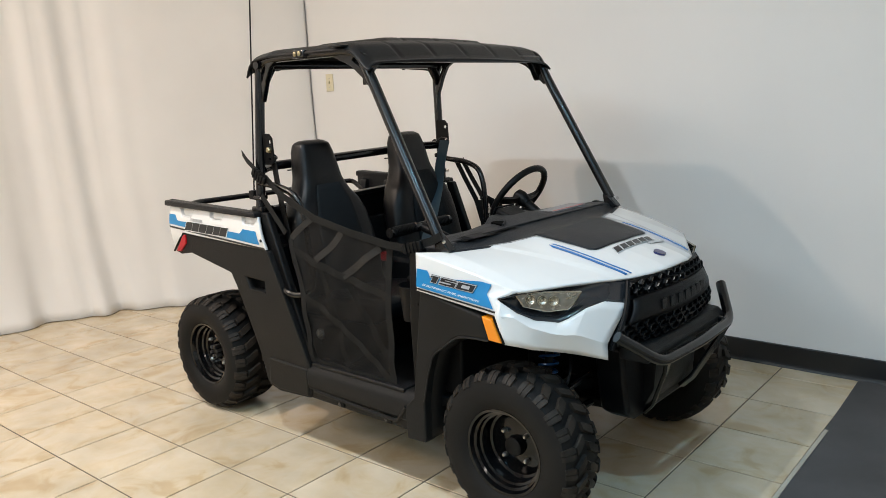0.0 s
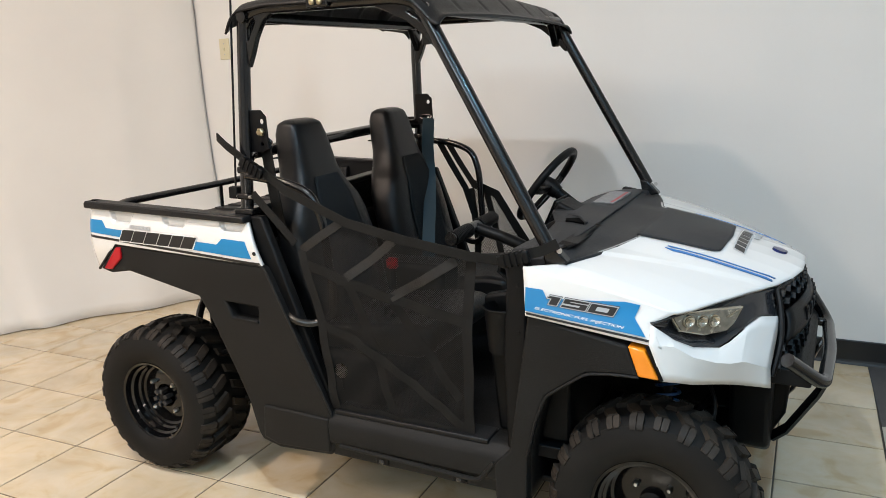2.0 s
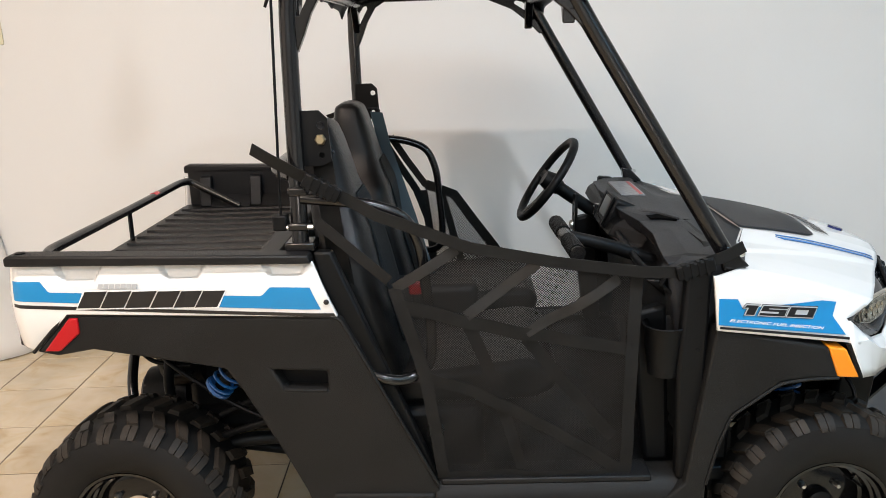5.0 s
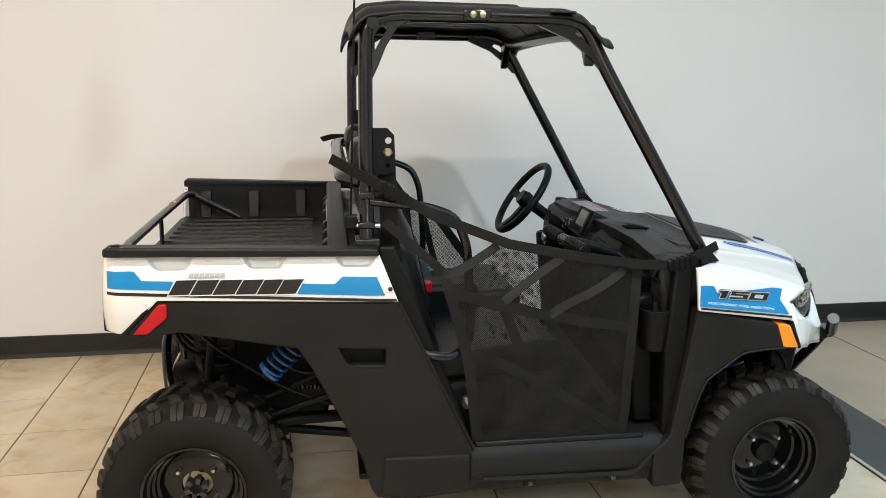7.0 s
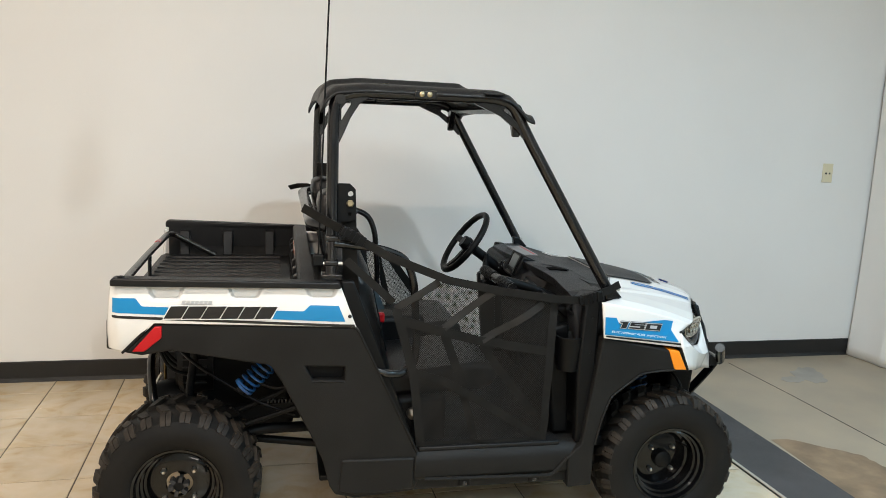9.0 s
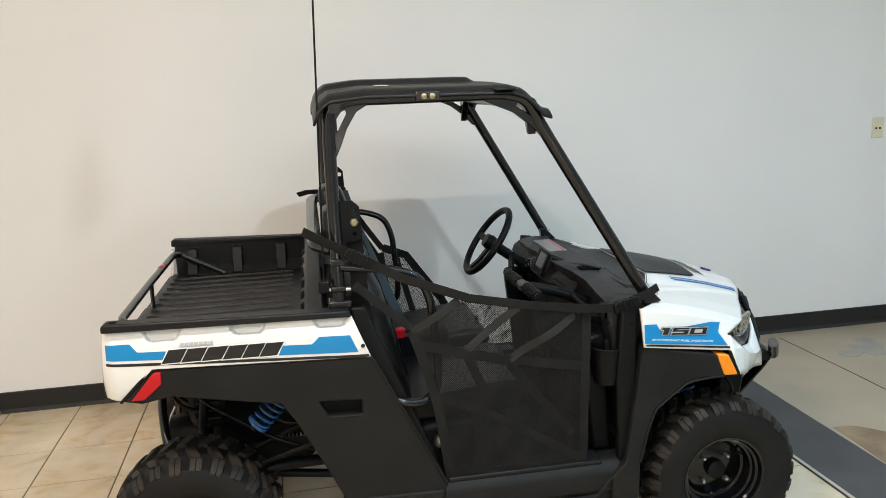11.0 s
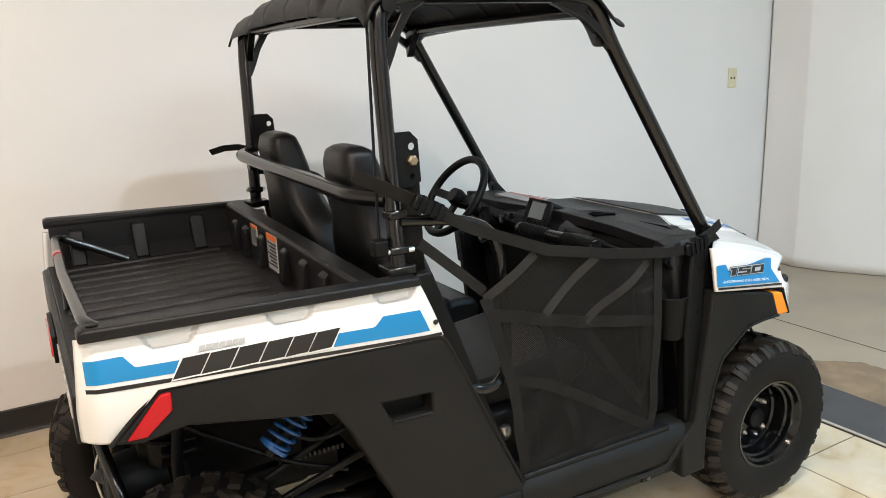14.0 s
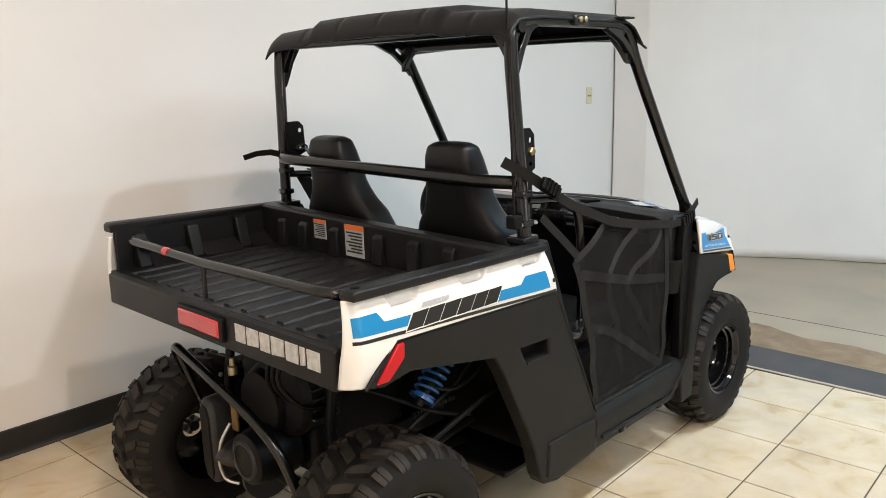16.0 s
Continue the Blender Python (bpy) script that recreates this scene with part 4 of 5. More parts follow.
part("bumper_bar", tube(bar, 0.0175, 0.045, 14), TUBE, car, "black tubular front bumper")
both("bumper_stay", ribbon([(1.180, -0.225, 0.505), (1.165, -0.205, 0.46), (1.095, -0.145, 0.32), (1.06, -0.13, 0.283)], 0.036, 0.012, (1, -0.1, 0.3)), TUBE, car, bevel=0.003)
both("bumper_stay", tube([(1.08, -0.24, 0.52), (1.172, -0.24, 0.508)], 0.013, 0), TUBE, car)

# front suspension
both("lower_arm", tube([(0.80, -0.20, 0.30), (0.816, -0.42, 0.225), (0.90, -0.20, 0.30)], 0.012, 0.02), TUBE, car)
both("upper_arm", tube([(0.80, -0.20, 0.40), (0.816, -0.42, 0.305), (0.90, -0.20, 0.40)], 0.010, 0.02), TUBE, car)
both("knuckle", box(0.79, 0.84, -0.45, -0.40, 0.17, 0.33), BLACK, car, bevel=0.008)
both("tie_rod", tube([(0.78, -0.15, 0.34), (0.765, -0.42, 0.275)], 0.007, 0), STEEL, car)
both("brake_hose", tube([(0.88, -0.30, 0.55), (0.95, -0.40, 0.46), (0.90, -0.42, 0.35)], 0.005, 0.05), BLACK, car)


def coil(a, b, r, wire, turns):
    a, b = Vector(a), Vector(b)
    d = (b - a).normalized()
    s = d.cross(Vector((0, 1, 0))).normalized()
    t = d.cross(s)
    n = turns * 14
    return tube([a.lerp(b, k / n) + (s * math.cos(k * 2 * math.pi / 14) + t * math.sin(k * 2 * math.pi / 14)) * r for k in range(n + 1)], wire, 0, 6)


def shock(a, b, name):
    both(name, tube([a, b], 0.014, 0), BLACK, car)
    A, B = Vector(a), Vector(b)
    both("blue_spring", coil(A.lerp(B, 0.12), A.lerp(B, 0.86), 0.031, 0.0044, 8), SPRING, car, "blue coil spring")
    both("spring_seat", tube([A.lerp(B, 0.08), A.lerp(B, 0.12)], 0.036, 0), SPRING, car)
    both("spring_seat", tube([A.lerp(B, 0.86), A.lerp(B, 0.90)], 0.034, 0), BLACK, car)


shock((0.816, -0.36, 0.295), (0.80, -0.27, 0.58), "front_shock")
shock((-0.66, -0.40, 0.50), (-0.50, -0.40, 0.66), "rear_shock")

# -- cargo bed --
part("bed_floor", box(-1.02, -0.46, -0.56, 0.56, 0.775, 0.795), BEDBLACK, car, "black ribbed plastic cargo bed floor", bevel=0.004)
for k in range(13):
    y = -0.46 + 0.0767 * k
    part("bed_rib", prism([(y - 0.017, 0.794), (y - 0.012, 0.801), (y + 0.012, 0.801), (y + 0.017, 0.794)], -1.0, -0.53, axis="x"), BEDBLACK, car)
part("bed_side_wall", box(-1.0, -0.46, -0.562, -0.545, 0.79, 0.908), BEDBLACK, car, bevel=0.006)
part("bed_side_wall", box(-1.0, -0.46, 0.545, 0.562, 0.79, 0.925), BEDBLACK, car, bevel=0.006)
for x in (-0.93, -0.752, -0.575):
    both("bed_pilaster", prism([(-0.548, 0.79), (-0.500, 0.797), (-0.524, 0.898), (-0.548, 0.902)], x - 0.020, x + 0.020, axis="x"), BEDBLACK, car, bevel=0.004)
for x0, x1 in ((-0.91, -0.772), (-0.732, -0.595), (-0.555, -0.475)):
    both("bed_fillet", prism([(-0.546, 0.795), (-0.488, 0.7965), (-0.540, 0.832)], x0, x1, axis="x"), BEDBLACK, car)
part("bed_front_wall", prism([(-0.55, 0.79), (0.55, 0.79), (0.55, 0.922), (-0.55, 0.902)], -0.475, -0.445, axis="x"), BEDBLACK, car, bevel=0.006)
for y in (-0.36, -0.22, -0.07, 0.138, 0.30, 0.42):
    part("bed_pilaster", prism([(-0.473, 0.79), (-0.494, 0.797), (-0.488, 0.880), (-0.473, 0.890)], y - 0.020, y + 0.020), BEDBLACK, car, bevel=0.004)
part("bed_shelf", prism([(-0.575, 0.884), (0.55, 0.906), (0.55, 0.925), (-0.575, 0.903)], -0.470, -0.420, axis="x"), BEDBLACK, car, "black ledge behind the seats", bevel=0.005)
for y, w, h in ((0.215, 0.062, 0.062), (0.045, 0.088, 0.100)):
    lab = part("warning_label", box(-0.4775, -0.4755, y - w / 2, y + w / 2, 0.905 - h, 0.905), SILVER, car, "warning label with an orange band and small print")
    part("label_band", box(-0.4785, -0.4772, y - w / 2, y + w / 2, 0.905 - h * 0.16, 0.905), ORANGE, lab)
    for k in range(7):
        part("print_line", box(-0.4785, -0.4774, y - w * 0.42, y + w * (0.42 - 0.12 * (k % 3)), 0.905 - h * (0.27 + 0.1 * k), 0.905 - h * (0.22 + 0.1 * k)), INK, lab)
part("tail_face", prism([(-1.018, 0.795), (-1.034, 0.788), (-1.036, 0.70), (-1.018, 0.695)], -0.546, 0.546), BEDBLACK, car, "black rear face below the bed floor", bevel=0.004)
lamp = part("tail_lamp", box(-1.050, -1.034, -0.104, 0.098, 0.725, 0.772), TAIL, car, "red rectangular tail lamp", bevel=0.006)
part("lamp_base", box(-1.046, -1.034, -0.118, 0.106, 0.716, 0.779), BLACK, lamp, bevel=0.003)
for k in range(7):
    w = (0.042, 0.048, 0.038, 0.048, 0.046, 0.018, 0.044)[k]
    y = -0.166 - sum((0.042, 0.048, 0.038, 0.048, 0.046, 0.018, 0.044)[:k]) - 0.008 * k
    part("tail_bar", prism([(y - w, 0.733 + 0.004 * (k % 2)), (y, 0.733), (y, 0.777), (y - w, 0.777)], -1.0375, -1.0345, axis="x"), TAILPAINT, car, "pale raised bar")
rail = part("tail_rail", tube([(-0.80, 0.470, 0.803), (-0.975, 0.488, 0.893), (-0.990, 0.44, 0.895), (-0.998, 0.03, 0.890), (-0.990, -0.44, 0.895), (-0.975, -0.488, 0.893), (-0.80, -0.475, 0.806)], 0.0125, 0.03, 12), TUBE, car, "black tubular rail across the open tail")
part("rail_post", tube([(-0.998, 0.03, 0.886), (-1.0, 0.03, 0.797)], 0.007, 0, 8), TUBE, rail)
part("rail_sticker", tube([(-0.9955, 0.21, 0.8935), (-0.9950, 0.24, 0.8940)], 0.0129, 0, 12), TAIL, rail, "small dull red sticker")
part("rail_bolt", bolt(-0.985, -0.568, 0.9225, 0.011, 0.003, "z", out=1), BLACK, car)

# -- engine and rear frame, under the bed --
part("engine_block", box(-0.82, -0.48, -0.16, 0.20, 0.26, 0.56), BLACK, car, bevel=0.03, segments=3)
part("engine_head", lathe([(-0.10, 0.09), (-0.06, 0.11), (0.04, 0.11), (0.10, 0.08)], (-0.80, -0.02, 0.48), "x", 20), BLACK, car)
part("bed_subframe", box(-1.0, -0.40, -0.30, 0.30, 0.70, 0.77), BLACK, car, bevel=0.01)
both("firewall_side", box(-0.36, -0.30, -0.53, -0.30, 0.30, 0.76), BLACK, car)
both("bed_support", box(-0.52, -0.36, -0.50, -0.34, 0.66, 0.76), BLACK, car, bevel=0.01)
both("radius_rod", tube([(-0.36, -0.46, 0.50), (-0.62, -0.42, 0.40), (-0.80, -0.40, 0.33)], 0.009, 0.05), BLACK, car)
both("radius_rod", tube([(-0.38, -0.40, 0.62), (-0.50, -0.38, 0.50), (-0.66, -0.36, 0.42)], 0.008, 0.05), BLACK, car)
both("wire_loom", tube([(-0.40, -0.44, 0.60), (-0.47, -0.43, 0.53), (-0.55, -0.42, 0.51), (-0.63, -0.40, 0.55)], 0.006, 0.05), BLACK, car)
both("trailing_arm", tube([(-0.30, -0.30, 0.33), (-0.62, -0.38, 0.36), (-0.841, -0.36, 0.24)], 0.018, 0.06), BLACK, car)
both("frame_tube", tube([(-0.36, -0.28, 0.25), (-0.78, -0.26, 0.30), (-0.84, -0.25, 0.42), (-0.80, -0.24, 0.70)], 0.014, 0.08), BLACK, car)
part("axle", tube([(-AXLE, -0.40, HUB), (-AXLE, 0.40, HUB)], 0.020, 0), BLACK, car)
part("sprocket", lathe([(-0.006, 0.09), (0.006, 0.09)], (-AXLE, 0.05, HUB), "y", 28), CASTING, car)
part("rear_hoop", tube([(-0.84, 0.40, 0.33), (-0.945, 0.345, 0.565), (-0.960, 0.312, 0.590), (-0.985, 0.06, 0.548), (-0.985, -0.09, 0.508), (-0.965, -0.19, 0.43), (-0.93, -0.26, 0.25)], 0.0145, 0.05), TUBE, car, "black tubular rear frame hoop")
part("hoop_brace", tube([(-0.952, 0.325, 0.580), (-0.930, 0.300, 0.48), (-0.90, 0.255, 0.34)], 0.009, 0.03), TUBE, car)
part("rear_cross_tube", tube([(-0.93, 0.36, 0.685), (-0.95, -0.34, 0.690)], 0.012, 0), TUBE, car)
cover = part("engine_cover", lathe([(0.06, 0.0), (0.06, 0.078), (0.02, 0.082), (-0.03, 0.080), (-0.070, 0.072), (-0.080, 0.050), (-0.080, 0.0)], (-0.90, -0.050, 0.350), "x", 28), BLACK, car, "round black engine cover")
part("cover_ring", lathe([(-0.076, 0.044), (-0.083, 0.047), (-0.083, 0.053), (-0.076, 0.057)], (-0.90, -0.050, 0.350), "x", 24, closed=True), CASTING, cover)
part("engine_fan_shroud", lathe([(0.08, 0.0), (0.08, 0.12), (-0.02, 0.125), (-0.04, 0.11), (-0.045, 0.0)], (-0.84, -0.09, 0.52), "x", 24), BLACK, car)
for k in range(5):
    part("cooling_fin", box(-0.86, -0.78, -0.22, -0.08, 0.47 + 0.028 * k, 0.475 + 0.028 * k), CASTING, car)
part("muffler_guard", prism([(0.108, 0.220), (0.148, 0.228), (0.166, 0.27), (0.164, 0.455), (0.145, 0.485), (0.112, 0.478), (0.098, 0.44), (0.096, 0.25)], -0.985, -0.90, axis="x"), CASTING, car, "dark grey muffler shield", bevel=0.016, segments=3)
part("guard_rim", prism([(0.114, 0.240), (0.142, 0.246), (0.154, 0.28), (0.152, 0.442), (0.138, 0.464), (0.117, 0.458), (0.108, 0.43), (0.106, 0.262)], -0.990, -0.984, axis="x"), BLACK, car, bevel=0.004)
part("exhaust_outlet", tube([(-0.91, 0.06, 0.335), (-0.975, 0.035, 0.33), (-0.985, 0.03, 0.32)], 0.036, 0.03, 16), CASTING, car, "dull grey exhaust outlet")
part("brass_plug", lathe([(0, 0.013), (0.022, 0.013), (0.026, 0.007), (0.046, 0.007), (0.048, 0)], (-0.945, 0.025, 0.570), "z", 12), BRASS, car, "yellow zinc fitting")
part("brass_bracket", box(-0.955, -0.947, 0.010, 0.040, 0.405, 0.510), BRASSDARK, car, "dull yellow zinc bracket", bevel=0.003)
part("fuel_line", tube([(-0.965, 0.03, 0.43), (-0.992, 0.045, 0.38), (-0.995, 0.058, 0.31), (-0.985, 0.05, 0.26), (-0.96, 0.02, 0.25)], 0.0050, 0.04), STEEL, car)
for k in range(5):
    part("frame_bolt", bolt(-0.90 + 0.012 * k, 0.262, 0.34 + 0.035 * k, 0.007, 0.006), STEEL, car)
both("axle_carrier", box(-0.90, -0.80, -0.33, -0.27, 0.19, 0.33), BLACK, car, bevel=0.02)
for k in range(3):
    part("loom", tube([(-0.93, -0.16 - 0.03 * k, 0.69), (-0.95, -0.14 - 0.02 * k, 0.60), (-0.90, -0.12 - 0.05 * k, 0.52), (-0.82, -0.16 - 0.03 * k, 0.50)], 0.006, 0.06), BLACK, car)
part("cable", tube([(-0.90, -0.20, 0.62), (-0.80, -0.36, 0.58), (-0.60, -0.40, 0.46), (-0.48, -0.42, 0.42)], 0.006, 0.1), BLACK, car)
part("chain_guard", prism([(-0.86, 0.37), (-0.86, 0.40), (-0.46, 0.42), (-0.46, 0.36)], -0.30, -0.27), BLACK, car)
for k in range(14):
    part("guard_tooth", box(-0.62 + 0.012 * k, -0.614 + 0.012 * k, -0.345, -0.335, 0.435, 0.447), CASTING, car)
part("belly_pan", box(-0.40, 0.62, -0.48, 0.48, 0.205, 0.225), BLACK, car, bevel=0.006)

# -- cabin --
part("cabin_floor", box(-0.10, 0.60, -0.52, 0.52, 0.30, 0.335), BLACK, car, "black ribbed cabin floor", bevel=0.004)
part("seat_box", box(-0.36, 0.02, -0.51, 0.51, 0.30, 0.50), BLACK, car, bevel=0.02)
part("rear_cabin_wall", prism([(-0.30, 0.45), (-0.22, 0.45), (-0.375, 0.80), (-0.41, 0.80)], -0.52, 0.52), BLACK, car, bevel=0.006)
part("console", box(-0.30, 0.02, -0.07, 0.07, 0.48, 0.66), BLACK, car, bevel=0.02)
both("door_pillar", prism([(-0.345, 0.905), (-0.305, 0.905), (-0.09, 0.35), (-0.15, 0.34), (-0.31, 0.70)], -0.565, -0.535), BLACK, car, bevel=0.006)
both("pillar_bolt", bolt(-0.262, -0.566, 0.69, 0.007, 0.003), SMOKE, car)
both("pillar_bolt", bolt(-0.195, -0.566, 0.54, 0.007, 0.003), SMOKE, car)
both("panel_bolt", bolt(-0.318, -0.592, 0.80, 0.006, 0.003), INK, car)


def seat(y):
    root = new("seat")
    root.parent = car
    rows = [(0.56, -0.215, 0.205, 0.062), (0.66, -0.243, 0.212, 0.066), (0.78, -0.276, 0.208, 0.072), (0.86, -0.296, 0.192, 0.076), (0.915, -0.309, 0.164, 0.076), (0.96, -0.324, 0.128, 0.068), (1.01, -0.337, 0.105, 0.062), (1.07, -0.350, 0.096, 0.060), (1.12, -0.360, 0.087, 0.055), (1.150, -0.363, 0.078, 0.045), (1.161, -0.364, 0.060, 0.025), (1.164, -0.364, 0.040, 0.010)]

    def f(u, v):
        s = v * (len(rows) - 1)
        i = min(int(s), len(rows) - 2)
        z, x, w, t = (lerp(a, b, s - i) for a, b in zip(rows[i], rows[i + 1]))
        a = 2 * math.pi * u
        ca, sa = math.cos(a), math.sin(a)
        px = math.copysign(abs(ca) ** 0.55, ca) * t
        py = math.copysign(abs(sa) ** 0.45, sa) * w
        return Vector((x + px * 0.9, y + py, z))

    bm = sheet(f, 40, 36)
    bmesh.ops.remove_doubles(bm, verts=bm.verts, dist=1e-5)
    bmesh.ops.contextual_create(bm, geom=[e for e in bm.edges if e.is_boundary])
    part("backrest", bm, VINYL, root, "black vinyl backrest with a tapered headrest")

    def g(s, t):
        z = lerp(0.62, 0.99, t)
        w = along([(0.62, 0.105), (0.8, 0.11), (0.93, 0.085), (0.99, 0.06)], z) * (2 * s - 1)
        x = along([(0.56, -0.215), (0.66, -0.243), (0.78, -0.276), (0.88, -0.302), (0.955, -0.322), (1.01, -0.337)], z) + along([(0.56, 0.062), (0.66, 0.066), (0.78, 0.072), (0.86, 0.076), (0.915, 0.076), (0.96, 0.068), (1.01, 0.062)], z) * 0.9
        return Vector((x + 0.004, y + w, z))

    part("fabric_insert", sheet(g, 10, 16), FABRIC, root, "charcoal fabric insert", solid=0.004, out=(1, 0, 0.3))
    part("seam", tube([(-0.386, y - 0.11, 1.05), (-0.405, y, 1.045), (-0.386, y + 0.11, 1.05)], 0.003, 0.05, 6), VINYL, root)
    cush = [(-0.24, 0.49), (0.14, 0.50), (0.19, 0.52), (0.205, 0.56), (0.185, 0.595), (0.12, 0.60), (-0.10, 0.575), (-0.20, 0.57), (-0.25, 0.54)]
    part("cushion", prism(cush, y - 0.205, y + 0.205), VINYL, root, "black vinyl seat cushion", bevel=0.022, segments=3)
    return root


seat(-0.275)
seat(0.275)
# belts
part("seat_belt", ribbon([(-0.305, 0.492, 1.108), (-0.276, 0.420, 1.005), (-0.232, 0.345, 0.895), (-0.192, 0.262, 0.80), (-0.160, 0.185, 0.715), (-0.130, 0.12, 0.64)], 0.046, 0.003, (0.55, -0.8, 0.1)), BELT, car, "slate seat belt webbing drawn across the seat")
part("seat_belt", ribbon([(-0.320, -0.500, 1.115), (-0.314, -0.492, 1.00), (-0.308, -0.482, 0.90), (-0.292, -0.470, 0.78), (-0.268, -0.462, 0.64), (-0.235, -0.455, 0.55)], 0.048, 0.003, (0.25, 1, 0)), WEB, car, "black seat belt webbing")
both("belt_ring", tube([(-0.347, -0.498, 1.112), (-0.335, -0.500, 1.122), (-0.305, -0.502, 1.122), (-0.293, -0.500, 1.112), (-0.305, -0.498, 1.106), (-0.335, -0.496, 1.106), (-0.347, -0.498, 1.112)], 0.0038, 0.008, 8), SMOKE, car, "dark steel belt ring")
part("belt_buckle", box(-0.178, -0.142, -0.100, -0.072, 0.645, 0.682), RED, car, "red belt buckle button", bevel=0.006)
part("belt_stalk", tube([(-0.16, -0.086, 0.50), (-0.16, -0.086, 0.65)], 0.012, 0, 8), BLACK, car)
part("lever_knob", lathe([(-0.022, 0.010), (-0.010, 0.020), (0.004, 0.022), (0.016, 0.017), (0.022, 0.0)], (-0.097, -0.507, 0.445), "z", 18), STEEL, car, "small polished lever knob")
part("lever_stem", tube([(-0.097, -0.507, 0.425), (-0.09, -0.50, 0.33)], 0.007, 0, 8), BLACK, car)
pad = part("brake_pedal", box(0.520, 0.532, 0.160, 0.232, 0.345, 0.412), RED, car, "red brake pedal pad with drain holes", bevel=0.004)
for k in range(6):
    part("drain_hole", bolt(0.5195, 0.176 + 0.020 * (k % 3), 0.365 + 0.024 * (k // 3), 0.006, 0.002, "x"), INK, pad)
part("pedal_arm", tube([(0.532, 0.196, 0.38), (0.575, 0.196, 0.46), (0.585, 0.196, 0.60)], 0.008, 0.03, 8), BLACK, pad)

# dash
dash = [(0.546, 0.853), (0.515, 0.855), (0.455, 0.848), (0.415, 0.826), (0.400, 0.798), (0.430, 0.770), (0.50, 0.74), (0.62, 0.72)]


def cowl_top(y):
    w = abs(y) / 0.53
    return Vector((0.546 - 0.006 * w ** 2, y, 0.853 - 0.005 * w ** 2))


def cowl(u, v):
    """A straight dark band between the dash's front edge and the hood."""
    y = lerp(-0.535, 0.535, u)
    a = cowl_top(y)
    b = a + Vector((0.022, 0, -0.003))
    c = Vector((along([(0.0, 0.702), (0.218, 0.702), (0.305, 0.664), (0.42, 0.636), (0.54, 0.594)], abs(y)), y, along([(0.0, 0.8435), (0.218, 0.8415), (0.305, 0.8315), (0.42, 0.8345), (0.54, 0.8375)], abs(y))))
    return a.lerp(b, v * 4) if v <= 0.25 else b.lerp(c, (v - 0.25) / 0.75) - Vector((0, 0, 0.010 * math.sin(math.pi * (v - 0.25) / 0.75)))


part("cowl", sheet(cowl, 48, 8), DASH, car, "black textured cowl between hood and dash", solid=0.010, out=(0.3, 0, 1))


def dash_point(u, v):
    y = lerp(-0.53, 0.53, v)
    s = u * (len(dash) - 1)
    i = min(int(s), len(dash) - 2)
    x, z = lerp(dash[i][0], dash[i + 1][0], s - i), lerp(dash[i][1], dash[i + 1][1], s - i)
    top = cowl_top(y)
    k = 1 - u
    x += (top.x - 0.546) * k + 0.025 * (abs(y) / 0.53) ** 2 * (1 - k)
    z += (top.z - 0.853) * max(0.35, k)
    return Vector((x, y, z))


stations = [-0.53, -0.455, -0.40, -0.16, -0.10, 0.0, 0.07, 0.14, 0.24, 0.38, 0.46, 0.53]
step_back = {-0.455: 0.045, -0.40: 0.065, -0.16: 0.060, -0.10: -0.022, 0.0: -0.026, 0.07: -0.026, 0.14: -0.018, 0.24: 0.004}
bm = bmesh.new()
grid = []
for y in stations:
    row = []
    for k in range(len(dash)):
        p = dash_point(k / (len(dash) - 1), (y + 0.53) / 1.06)
        if 1 <= k <= 4:
            p.x += step_back.get(y, 0.0)
            p.z += 0.006 if y in (-0.10, 0.0, 0.07, 0.14) else (-0.012 if -0.45 < y < -0.12 and k >= 2 else 0.0)
        row.append(bm.verts.new(p))
    grid.append(row)
for a, b in zip(grid, grid[1:]):
    for k in range(len(dash) - 1):
        bm.faces.new((a[k], a[k + 1], b[k + 1], b[k]))
part("dashboard", bm, BLACK, car, "black moulded lower dashboard", solid=0.010, out=(-1, 0, 1), smooth=False, bevel=0.004)
TOP_X = [(-0.50, 0.440), (-0.475, 0.434), (-0.40, 0.441), (-0.28, 0.456), (-0.17, 0.447), (-0.088, 0.408), (0.088, 0.404), (0.13, 0.426), (0.30, 0.420), (0.50, 0.434)]
TOP_Z = [(-0.50, 0.836), (-0.475, 0.846), (-0.28, 0.851), (-0.17, 0.857), (-0.088, 0.873), (0.088, 0.873), (0.13, 0.859), (0.30, 0.853), (0.50, 0.844)]
RIDGES = sorted({p[0] for p in TOP_X} | {p[0] for p in TOP_Z})


def dash_top(k, v):
    """The dash's angular upper shell: from the cowl to a crisp front edge, then a short lip down."""
    y = RIDGES[k]
    back = Vector((0.566 - 0.012 * (y / 0.5) ** 2, y, 0.8585 - 0.006 * (y / 0.5) ** 2))
    edge = Vector((along(TOP_X, y), y, along(TOP_Z, y)))
    if v < 2:
        return back.lerp(edge, (0.0, 0.55)[v]) + Vector((0, 0, 0.004 * v))
    return edge if v == 2 else edge + Vector((0.010, 0, -0.034))


bm = bmesh.new()
shell = [[bm.verts.new(dash_top(k, v)) for v in range(4)] for k in range(len(RIDGES))]
for a, b in zip(shell, shell[1:]):
    for v in range(3):
        bm.faces.new((a[v], a[v + 1], b[v + 1], b[v]))
part("dash_shell", bm, DASH, car, "black angular moulded dashboard top", solid=0.008, out=(-0.5, 0, 1), smooth=False, bevel=0.003)
# no real hollow: a raised dark plate paints the vent's shade
part("dash_vent", prism([(0.462, -0.108), (0.505, -0.126), (0.540, -0.190), (0.478, -0.170)], 0.845, 0.8655, axis="z"), VENTSHADE, car, "near-black plate for the shade of a triangular recess")
